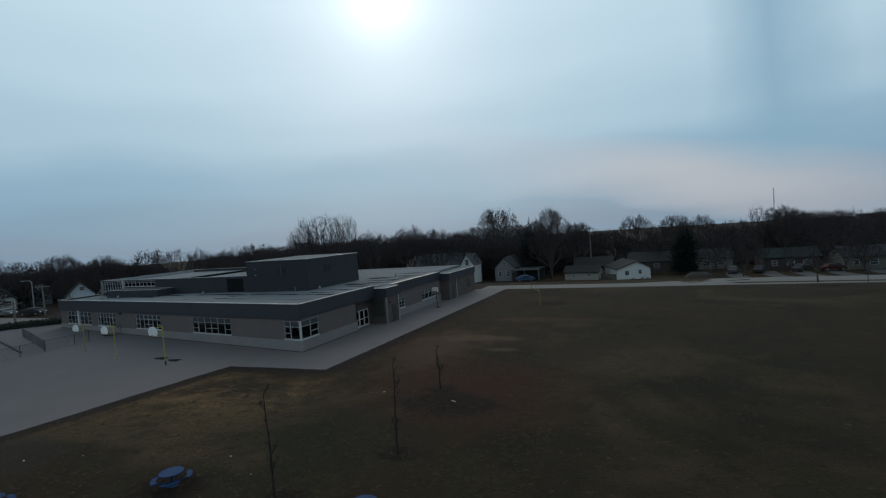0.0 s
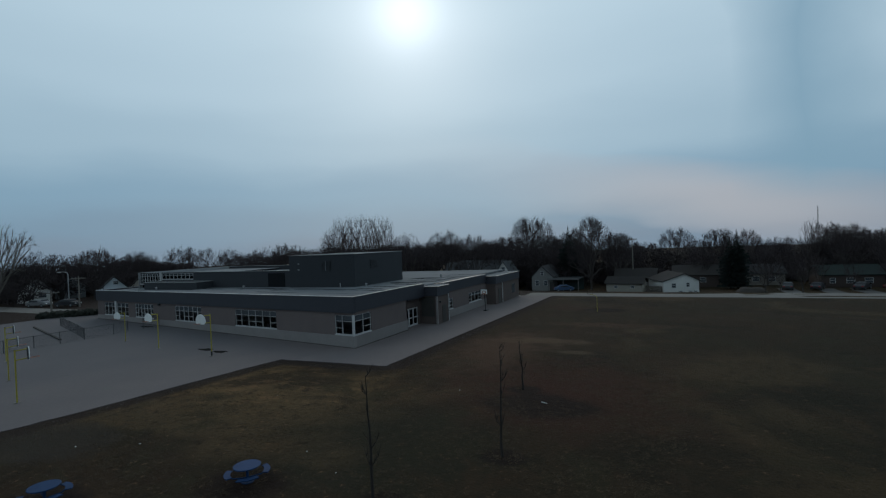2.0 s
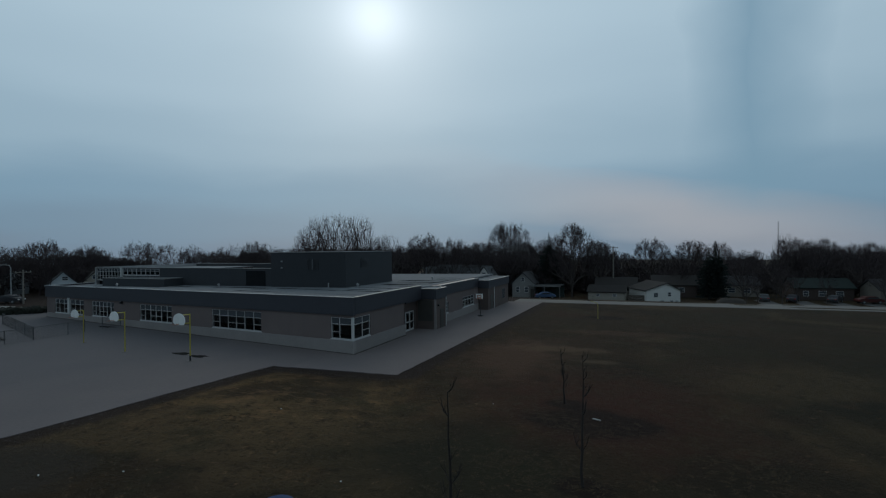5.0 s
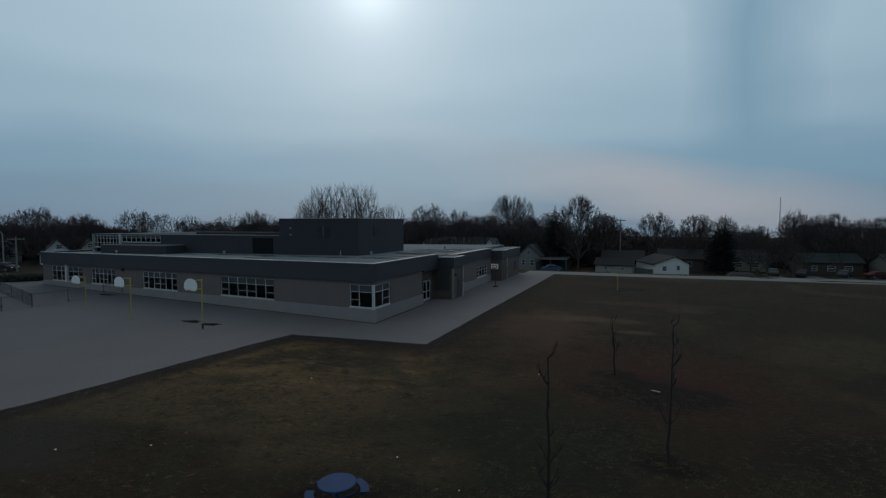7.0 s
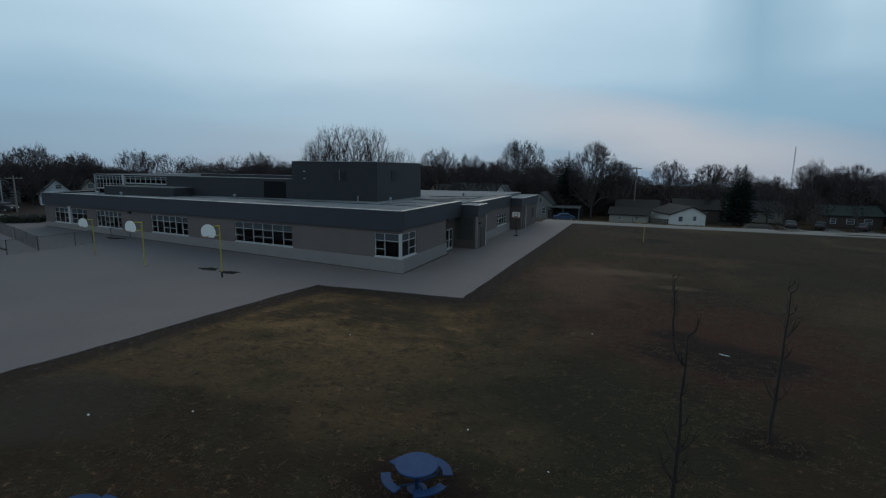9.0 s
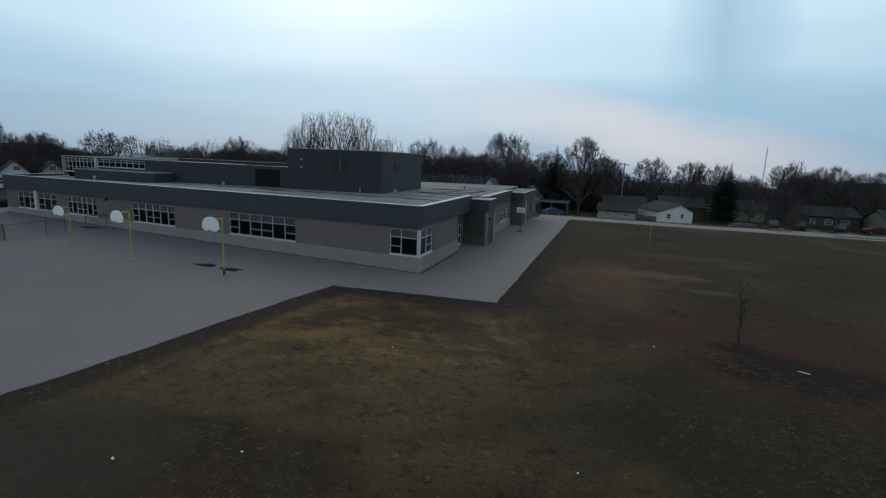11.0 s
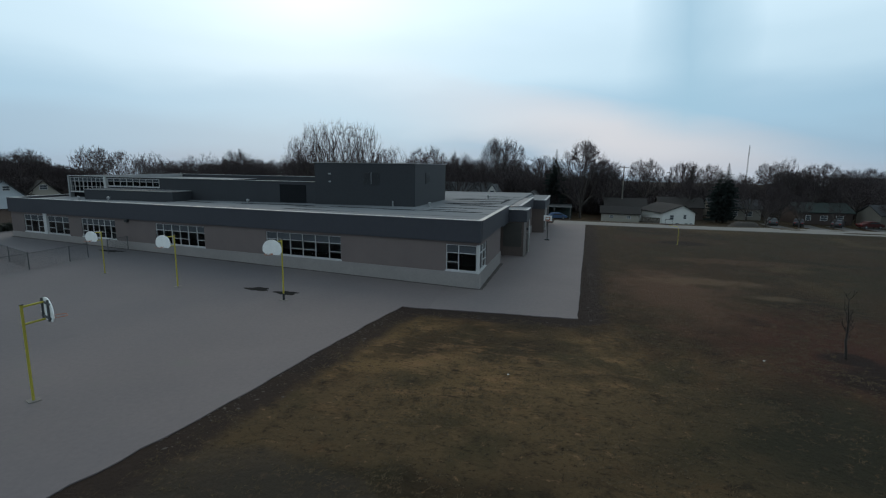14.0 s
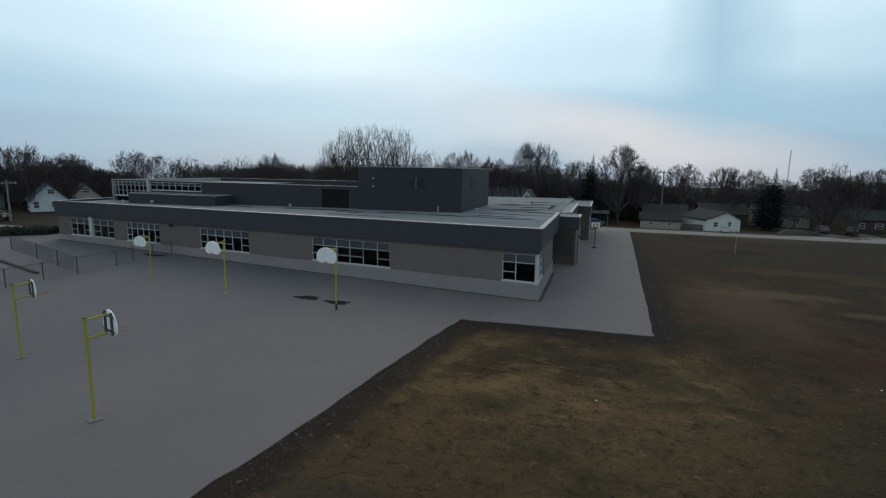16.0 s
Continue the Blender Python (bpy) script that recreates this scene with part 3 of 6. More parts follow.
FRONT_TURN, FALL = radians(-7.69), 0.0085      # the front runs back a little to the west, and its roof drains that way


def deck_z(x):
    return 4.52 + FALL * x


built = set(school.children)
# plinth, brick, fascia of the front
part("plinth", boxed(-LENGTH, 0.06, -0.06, 0.3, -0.3, SILL - 0.1), M["plinth"], school, "pale block plinth")
spans, x = [], -LENGTH
for a, b in FRONT:
    spans += [(x, a, SILL - 0.1, 3.35), (a, b, HEAD, 3.35)]
    x = b
spans[-1] = (FRONT[-1][0], 0.0, HEAD, 3.35)
wall_run(school, "wall", spans, 0.0, 0.3, M["brick"], "x")
part("fascia", boxed(-LENGTH - 0.15, 0.15, -0.15, 0.15, 3.25, ROOF_Z), M["fascia"], school, "slate-grey metal fascia")
part("coping", boxed(-LENGTH - 0.2, 0.2, -0.2, 0.12, ROOF_Z, ROOF_Z + 0.045), M["cap"], school, "pale metal coping")
G, S_ = "g", "s"
ROWS3, ROWS2 = [(0.32, G), (0.36, G), (0.32, S_)], [(0.68, G), (0.32, S_)]
LONG = [(1, ROWS3), (1.15, ROWS2), (1.1, ROWS3), (1.1, ROWS3), (1.15, ROWS2), (1, ROWS3)]
for a, b in FRONT[1:4]:
    window_unit(school, (a, 0.1, 0), (1, 0, 0), (0, -1, 0), b - a, SILL, HEAD, LONG)
window_unit(school, (-51.0, 0.1, 0), (1, 0, 0), (0, -1, 0), 3.5, SILL, HEAD, LONG[:3])
part("pilaster", boxed(-47.5, -47.0, -0.1, 0.16, SILL - 0.1, 3.25), M["frame_white"], school, "white upright between windows")
window_unit(school, (-47.0, 0.1, 0), (1, 0, 0), (0, -1, 0), 3.5, SILL, HEAD, LONG[3:])
window_unit(school, (-2.4, 0.1, 0), (1, 0, 0), (0, -1, 0), 2.22, SILL, HEAD, [(0.9, ROWS3), (1.3, ROWS2)])
part("interior_floor", boxed(-LENGTH + 0.3, -1.4, 0.35, 7.0, 0.04, 0.12), M["interior"], school)
part("interior_wall", boxed(-LENGTH + 0.3, -1.3, 7.0, 7.15, 0.12, 3.3), M["interior"], school)
wl = new("wall_lamp")
wl.parent = school
part("housing", boxed(-34.85, -34.5, -0.28, 0.0, 2.95, 3.22, bevel=0.04), M["black"], wl, "black wall floodlight")
for ob in set(school.children) - built:
    ob.rotation_euler = (0, -FALL, FRONT_TURN)
part("corner_post", boxed(-0.16, 0.02, -0.02, 0.16, SILL - 0.1, HEAD + 0.05), M["frame_white"], school, "white corner post")
# east side
window_unit(school, (-0.1, 0.18, 0), (0, 1, 0), (1, 0, 0), 2.6, SILL, HEAD, [(1.0, ROWS2), (0.9, ROWS3)])
part("plinth", boxed(-0.3, 0.06, 0.3, 9.6, 0.0, SILL - 0.1), M["plinth"], school, "pale block plinth")
wall_run(school, "wall", [(0.16, 2.8, HEAD, 3.35), (2.8, 9.6, SILL - 0.1, 3.35)], 0.0, 0.3, M["brick"], "y")
part("fascia", boxed(-0.15, 0.15, 0.15, 13.3, 3.33, ROOF_Z), M["fascia"], school, "slate-grey metal fascia")
# recessed entry with its glazed doors
wall_run(school, "entry_wall", [(9.6, 10.0, 0, 3.35), (10.0, 12.9, 2.15, 3.35), (12.9, 13.4, 0, 3.35)], -0.55, 0.3, M["brick_dark"], "y")
part("entry_side", boxed(-0.85, 0.0, 9.45, 9.6, 0, 3.35), M["brick_dark"], school)
part("entry_soffit", boxed(-0.85, 0.14, 9.6, 13.4, 3.2, 3.33), M["fascia"], school)


def glazed_door(y0, y1):
    d = new("door")
    d.parent = school
    bm = bmesh.new()
    for a, b, lo, hi in ((y0, y0 + 0.11, 0.04, 2.12), (y1 - 0.11, y1, 0.04, 2.12), (y0 + 0.11, y1 - 0.11, 0.04, 0.3), (y0 + 0.11, y1 - 0.11, 2.0, 2.12), (y0 + 0.11, y1 - 0.11, 0.98, 1.08)):
        box(bm, -0.66, -0.6, a, b, lo, hi)
    part("frame", bm, M["frame_white"], d, "pale door frame")
    p = part("pane", boxed(-0.64, -0.63, y0 + 0.11, y1 - 0.11, 0.3, 2.0), M["glass"], d)
    p.visible_shadow = False
    part("handle", tube(bmesh.new(), [(-0.56, y1 - 0.18, 0.8), (-0.56, y1 - 0.18, 1.25)], 0.02), M["steel"], d)


for k in range(3):
    glazed_door(10.0 + k * 0.965, 10.0 + (k + 1) * 0.965 - 0.02)
# first projecting bay
bay = new("entry_bay")
bay.parent = school
part("wall", boxed(-0.6, 1.75, 13.4, 16.3, 0.04, 3.3), M["brick_dark"], bay, "brown brick bay")
part("fascia", boxed(-0.6, 1.85, 13.3, 16.4, 3.3, ROOF_Z - 0.35), M["fascia"], bay)
ring_coping(bay, -0.6, 1.85, 13.3, 16.4, ROOF_Z - 0.35)
part("roof", boxed(-0.4, 1.65, 13.5, 16.2, ROOF_Z - 0.4, ROOF_Z - 0.335), M["roofing"], bay)
# flat panel; its dark colour stands in for the shade of an opening
part("alcove", boxed(-0.3, 1.4, 13.36, 13.395, 0.95, 3.2), M["door_dark"], bay, "flat dark panel painted as the bay's shaded opening")
part("corner_post", boxed(1.58, 1.78, 13.34, 13.5, 0.05, 3.28), M["plinth"], bay, "pale corner post")
part("side_door", boxed(1.75, 1.79, 14.6, 15.6, 0.06, 2.15, bevel=0.01), M["door_dark"], bay, "dark service door")
part("downpipe", tube(bmesh.new(), [(1.82, 16.2, 0.05), (1.82, 16.2, 3.3)], 0.05), M["frame_white"], bay)
part("wall_light", boxed(1.75, 1.95, 13.9, 14.1, 2.5, 2.7, bevel=0.03), M["black"], bay)
# wall behind the bay and the second block
part("plinth", boxed(-0.3, 0.86, 16.3, 31.0, 0.0, 1.0), M["plinth"], school, "pale block plinth")
wall_run(school, "wall", [(16.3, 18.0, 1.0, 3.35), (18.0, 19.6, 2.4, 3.35), (19.6, 24.6, 1.0, 3.35), (24.6, 29.2, 2.4, 3.35), (29.2, 31.0, 1.0, 3.35)], 0.8, 0.3, M["brick"], "y")
window_unit(school, (0.7, 18.0, 0), (0, 1, 0), (1, 0, 0), 1.6, 1.1, 2.4, [(1, ROWS3), (1, ROWS3)])
window_unit(school, (0.7, 24.6, 0), (0, 1, 0), (1, 0, 0), 4.6, 1.1, 2.4, [(1, ROWS3), (1.1, ROWS2), (1.1, ROWS2), (1, ROWS3)])
part("fascia", boxed(-0.15, 0.95, 16.4, 31.0, 3.33, ROOF_Z - 0.25), M["fascia"], school, "slate-grey metal fascia")
east = new("east_block")
east.parent = school
part("wall", boxed(-0.2, 2.3, 31.0, 42.0, 0.0, 3.1), M["brick_dark"], east, "brown brick block")
part("fascia", boxed(-0.2, 2.42, 30.9, 42.1, 3.1, ROOF_Z - 0.55), M["fascia"], east)
ring_coping(east, -0.2, 2.42, 30.9, 42.1, ROOF_Z - 0.55)
part("roof", boxed(0.0, 2.2, 31.1, 41.9, ROOF_Z - 0.6, ROOF_Z - 0.535), M["roofing"], east)
part("door", boxed(2.3, 2.35, 32.2, 33.2, 0.05, 2.15, bevel=0.01), M["door_dark"], east, "dark steel door")
part("pane", boxed(2.3, 2.34, 38.4, 39.8, 1.0, 2.4, bevel=0.02), M["spandrel"], east)
part("downpipe", tube(bmesh.new(), [(2.37, 33.8, 0.05), (2.37, 33.8, 3.1)], 0.05), M["frame_white"], east)
# west and north walls, roof deck
part("wall", boxed(WEST, WEST + 0.3, 7.4, 42.0, 0.0, 3.0), M["brick"], school)
part("wall", boxed(WEST + 0.3, -0.2, 41.7, 42.0, 0.0, 3.0), M["brick"], school)
part("fascia", boxed(WEST - 0.15, WEST + 0.15, 7.3, 42.0, 2.9, ROOF_Z - 0.45), M["fascia"], school)
part("fascia", boxed(WEST + 0.15, -0.2, 41.85, 42.15, 2.9, ROOF_Z - 0.45), M["fascia"], school)
part("interior_wall", boxed(-6.0, -5.9, 8.2, 41.6, 0.12, 3.3), M["interior"], school)
bm = bmesh.new()
prism(bm, [(WEST + 0.1, 7.2), (-0.15, 0.12), (-0.15, 41.85), (WEST + 0.1, 41.85)], -0.22, 0.0)
for v in bm.verts:
    v.co.z += deck_z(v.co.x)
part("roof", bm, M["roofing"], school, "stained grey flat roof membrane")
for b_ in ((-0.12, 0.2, 0.12, 13.25, ROOF_Z, ROOF_Z + 0.045), (WEST - 0.2, WEST + 0.2, 7.4, 42.0, ROOF_Z - 0.45, ROOF_Z - 0.405), (0.72, 1.0, 16.45, 30.85, ROOF_Z - 0.25, ROOF_Z - 0.18)):
    part("coping", boxed(*b_), M["cap"], school, "pale metal coping")
# stage tower on the roof


tower = new("stage_tower")
tower.parent = school
part("wall", boxed(-18.9, -8.5, 12.0, 23.0, 3.95, 8.42), M["gym"], tower, "dark green-grey panelled tower")
ring_coping(tower, -18.9, -8.5, 12.0, 23.0, 8.42)
part("roof", boxed(-18.7, -8.7, 12.2, 22.8, 8.37, 8.435), M["roofing"], tower)


def louvre(parent, x0, x1, y0, y1, z0, z1, face):
    v = new("louvre")
    v.parent = parent
    if face == "y":
        part("backing", boxed(x0, x1, y0 - 0.02, y0, z0, z1), M["black"], v)
        k = 9
        for i in range(k):
            z = z0 + (z1 - z0) * (i + 0.5) / k
            part("slat", boxed(x0 + 0.03, x1 - 0.03, y0 - 0.07, y0 - 0.025, z - 0.03, z + 0.02), M["gym"], v)
        part("mullion", boxed((x0 + x1) / 2 - 0.03, (x0 + x1) / 2 + 0.03, y0 - 0.09, y0 - 0.005, z0, z1), M["steel"], v)
    else:
        part("backing", boxed(x0, x0 + 0.02, y0, y1, z0, z1), M["black"], v)
        k = 9
        for i in range(k):
            z = z0 + (z1 - z0) * (i + 0.5) / k
            part("slat", boxed(x0 + 0.025, x0 + 0.07, y0 + 0.03, y1 - 0.03, z - 0.03, z + 0.02), M["gym"], v)


louvre(tower, -13.7, -12.1, 12.0, 12.0, 6.45, 7.6, "y")
louvre(tower, -8.5, -8.5, 15.2, 16.8, 6.5, 7.6, "x")
for i in range(2):
    part("wall_light", boxed(-17.35, -17.15, 11.85, 12.0, 6.55 + i * 0.75, 6.7 + i * 0.75, bevel=0.02), M["cap"], tower)
part("pipe", tube(bmesh.new(), [(-10.7, 11.9, 4.35), (-10.7, 11.9, 4.95)], 0.07), M["cap"], tower)
# gymnasium with a clerestory behind
gym = new("gymnasium")
gym.parent = school
GX0, GY0 = -51.2, 12.5
part("wall", boxed(-38.2, -18.95, GY0, GY0 + 0.25, 3.95, 6.5), M["gym"], gym, "dark panelled upper wall")
part("wall", boxed(GX0 + 0.2, -18.95, 29.75, 30.0, 3.95, 6.5), M["gym"], gym, "dark panelled upper wall")
part("core", boxed(-38.2, -18.95, GY0 + 0.35, 29.75, 3.95, 5.7), M["interior"], gym)
# solid block; the hall's darkness is put into its near-black colour
part("core", boxed(GX0 + 0.2, -38.2, GY0 + 0.45, 29.75, 3.95, 6.05), M["void"], gym, "near-black block painted as the unlit hall behind the clerestory")
part("parapet", boxed(GX0 + 0.2, -38.2, GY0 + 0.05, GY0 + 0.3, 6.36, 6.5), M["gym"], gym)
ring_coping(gym, GX0, -18.95, GY0, 30.0, 6.5)
part("roof", boxed(-38.2, -18.95, GY0 + 0.35, 29.75, 5.7, 5.76), M["roofing"], gym)
part("roof", boxed(GX0 + 0.2, -38.2, GY0 + 0.45, 29.75, 6.05, 6.1), M["roofing"], gym)
part("end_post", boxed(GX0, GX0 + 0.2, GY0 - 0.05, 30.0, 4.0, 6.5), M["cap"], gym, "pale end post")
window_unit(gym, (GX0 + 0.25, GY0 + 0.12, 0), (1, 0, 0), (0, -1, 0), 5.0, 4.75, 6.35, [(1, [(1, G), (1, G), (0.7, S_)])] * 8)
part("post", boxed(-45.9, -45.6, GY0 - 0.08, GY0 + 0.2, 4.0, 6.5), M["frame_white"], gym, "white post")
window_unit(gym, (-45.5, GY0 + 0.12, 0), (1, 0, 0), (0, -1, 0), 7.2, 5.5, 6.35, [(1, [(1, G), (0.6, S_)])] * 8)
part("wall", boxed(-45.5, -38.25, GY0 + 0.05, GY0 + 0.25, 4.0, 5.45), M["gym"], gym, "dark panelled upper wall")
part("low_wall", boxed(-45.6, -34.0, 9.8, GY0 - 0.05, 3.95, 5.2), M["gym"], gym, "low dark roof block")
ring_coping(gym, -45.6, -34.0, 9.8, GY0 - 0.06, 5.2)
# thin panel on the wall; its black paints the shade of a recess
part("recess", boxed(-23.2, -20.2, GY0 - 0.04, GY0 - 0.005, 4.4, 6.2), M["void"], gym, "thin panel painted as the shade of a recess")


def roof_stain(cx, cy, rx, ry, turn, seed):
    """Thin dark film of standing water and dirt on the membrane."""
    rnd = random.Random(seed)
    ph = [rnd.uniform(0, 6.28) for _ in range(3)]
    c, s = math.cos(radians(turn)), math.sin(radians(turn))
    out = []
    for i in range(40):
        a = 2 * math.pi * i / 40
        r = 1 + 0.22 * math.sin(3 * a + ph[0]) + 0.14 * math.sin(7 * a + ph[1]) + 0.08 * math.sin(13 * a + ph[2])
        u, v = rx * r * math.cos(a), ry * r * math.sin(a)
        out.append((cx + u * c - v * s, cy + u * s + v * c))
    bm = bmesh.new()
    prism(bm, out, 0.001, 0.006)
    for v in bm.verts:
        v.co.z += deck_z(v.co.x)
    part("roof_stain", bm, M["roof_damp"], school, "dark damp stain on the roof membrane")


for i, a in enumerate(((-21.5, 10.3, 4.5, 0.45, -6), (-14.0, 9.6, 2.0, 0.4, -4), (-8.8, 8.8, 2.6, 0.4, -5), (-17.6, 8.6, 1.7, 0.3, -4), (-5.2, 9.9, 1.9, 0.28, -4), (-4.6, 16.8, 2.2, 0.35, 4), (-2.9, 18.6, 1.8, 0.4, -2), (-3.4, 21.2, 2.6, 0.5, 3), (-5.6, 23.8, 2.4, 0.4, -3), (-2.2, 26.4, 1.9, 0.45, 2), (-32.0, 10.6, 2.8, 0.35, -7), (-3.6, 8.2, 2.4, 0.35, -6), (-25.5, 10.4, 0.7, 0.4, 0), (-2.6, 15.0, 2.2, 0.45, -10), (-5.0, 17.5, 2.4, 0.4, -6), (-5.5, 25.0, 2.0, 0.5, 5), (-1.4, 22.5, 0.25, 3.4, 0), (-3.2, 30.0, 2.2, 0.5, 0), (-37.0, 9.6, 3.5, 0.3, -7), (-16.0, 6.2, 3.6, 0.22, -8), (-4.0, 12.0, 3.0, 0.3, -7))):
    roof_stain(*a, 300 + i)


def roof_vent(x, y, h=0.5, r=0.16):
    v = thing("roof_vent", pose(x, y, deck_z(x) - 0.06), "small pale metal roof vent on the membrane", "vent", "roof vents")
    part("pipe", tube(bmesh.new(), [(0, 0, 0), (0, 0, h)], r * 0.7, 10), M["cap"], v)
    part("hood", tube(bmesh.new(), [(0, 0, h - 0.04), (0, 0, h + 0.1), (0, 0, h + 0.16)], [r * 1.2, r * 1.2, r * 0.5], 10), M["cap"], v)
    return v


for x, y in ((-44.5, 8.2), (-41.0, 8.6), (-7.2, 12.4), (-4.0, 26.0), (-25.5, 10.4)):
    roof_vent(x, y, 0.3, 0.13)


# ------------------------------------------------------------ playground


def fan_board(bm, w=1.35, h=0.95, t=0.04, z0=0.0):
    """A fan-shaped board in the x-z plane: flat foot, rounded top."""
    out = [(-w * 0.36, 0.0), (w * 0.36, 0.0), (w * 0.5, h * 0.22)]
    for k in range(0, 13):
        a = math.pi * k / 12
        out.append((math.cos(a) * w * 0.5, h * 0.42 + math.sin(a) * h * 0.58))
    out.append((-w * 0.5, h * 0.22))
    f = [bm.verts.new((x, -t / 2, z0 + z)) for x, z in out]
    g = [bm.verts.new((x, t / 2, z0 + z)) for x, z in out]
    k = len(out)
    bm.faces.new(f)
    bm.faces.new(g[::-1])
    for i in range(k):
        bm.faces.new((f[i], g[i], g[(i + 1) % k], f[(i + 1) % k]))
    bmesh.ops.recalc_face_normals(bm, faces=bm.faces[:])
    return bm


def basketball_hoop(m, label, foot=False, arm=0.88, size=1.0):
    """Faces -y; the post stands at the origin and its two arms hold the board in front."""
    h = thing("basketball_hoop", m, label, "basketball hoop", "playground hoops")
    pole = tube(bmesh.new(), [(0, 0, 0.0), (0, 0, 3.72)], 0.048, 12)
    part("post", pole, M["yellow"], h, "yellow painted steel post")
    if foot:
        part("post_foot", tube(bmesh.new(), [(0, 0, 0.0), (0, 0, 0.42)], 0.07, 12), M["black"], h, "scuffed black foot")
    part("base_plate", boxed(-0.2, 0.2, -0.2, 0.2, 0.0, 0.03, bevel=0.01), M["lane"], h)
    for z in (3.68, 3.02):
        part("arm", tube(bmesh.new(), [(0, 0.0, z - 0.04), (0, -arm, z + 0.02)], 0.04, 10), M["yellow"], h, "yellow arm")
    part("post_cap", tube(bmesh.new(), [(0, 0, 3.72), (0, 0, 3.75)], 0.08, 12), M["black"], h)
    b = part("backboard", fan_board(bmesh.new(), 1.24, 0.88, 0.04, 2.97), M["board"], h, "white fan-shaped backboard")
    b.location = (0, -arm - 0.09, 0)
    rib = bmesh.new()
    for x in (-0.3, 0.3):
        box(rib, x - 0.03, x + 0.03, -arm - 0.07, -arm, 2.98, 3.8)
    for z in (3.1, 3.66):
        box(rib, -0.46, 0.46, -arm - 0.065, -arm - 0.01, z - 0.03, z + 0.03)
    part("board_frame", rib, M["fence"], h, "dull grey steel board frame")
    ring = [(0.23 * math.cos(a), -arm - 0.47 + 0.23 * math.sin(a), 3.05) for a in (2 * math.pi * k / 20 for k in range(21))]
    part("rim", tube(bmesh.new(), ring, 0.012, 6, caps=False), M["rim"], h, "orange rim without a net")
    part("rim_bracket", boxed(-0.07, 0.07, -arm - 0.27, -arm - 0.09, 3.02, 3.05), M["rim"], h)
    h.scale = (size, size, size)
    return h


YB = "yellow basketball post with white fan backboard on asphalt"
basketball_hoop(pose(-10.8, -6.45, 0.035), "yellow basketball post with black foot and white backboard", True, 0.88, 1.0)
basketball_hoop(pose(-19.3, -5.7, 0.035, 0, 0, -2), YB, False, 0.88, 0.93)
basketball_hoop(pose(-27.3, -4.1, 0.035, 0, 0, 2), YB, False, 0.85, 0.84)
basketball_hoop(pose(-11.7, -20.3, 0.035, 0, 0, 160), YB, False, 0.66, 0.92)
basketball_hoop(pose(-19.6, -17.5, 0.035, 0, 0, 158), YB, False, 0.66, 0.86)
basketball_hoop(pose(-28.6, -14.0, 0.035, 0, 0, 162), YB, False, 0.66, 0.84)


def portable_hoop():
    h = thing("portable_hoop", pose(3.15, 24.4, 0.037), "portable basketball hoop with black post and white board", "basketball hoop")
    part("post", tube(bmesh.new(), [(0, 0.3, 0), (0, 0.1, 1.6), (0, 0, 2.6)], 0.045, 10), M["black"], h)
    part("base", boxed(-0.28, 0.28, 0.0, 0.7, 0.0, 0.14, bevel=0.05), M["black"], h, "black weighted base")
    b = part("backboard", boxed(-0.45, 0.45, -0.16, -0.12, 2.2, 2.85, bevel=0.01), M["board"], h, "white board with orange square")
    sq = bmesh.new()
    for x0, x1, z0, z1 in ((-0.26, 0.26, 2.62, 2.70), (-0.26, 0.26, 2.32, 2.40), (-0.26, -0.18, 2.40, 2.62), (0.18, 0.26, 2.40, 2.62), (-0.45, 0.45, 2.21, 2.26)):
        box(sq, x0, x1, -0.166, -0.161, z0, z1)
    part("target_square", sq, M["rim"], b)
    ring = [(0.23 * math.cos(a), -0.42 + 0.23 * math.sin(a), 2.3) for a in (2 * math.pi * k / 20 for k in range(21))]
    part("rim", tube(bmesh.new(), ring, 0.014, 6, caps=False), M["rim"], h)


portable_hoop()


def field_goal():
    """A bent yellow pipe in the grass with a small dark frame on its arm."""
    g = thing("pipe_goal", pose(17.2, 26.7, 0), "bent yellow pipe goal standing in the grass", "goal")
    part("post", tube(bmesh.new(), [(0, 0, 0), (0, 0, 1.75), (-0.15, 0.05, 1.95), (-0.9, 0.5, 2.05)], 0.026, 8), M["yellow"], g)
    part("head", tube(bmesh.new(), [(-1.3, 0.9, 2.05), (-1.3, 0.9, 2.65), (-0.6, 0.6, 2.65), (-0.6, 0.6, 2.05), (-1.3, 0.9, 2.05)], 0.03, 6), M["black"], g, "dark pipe frame")


field_goal()


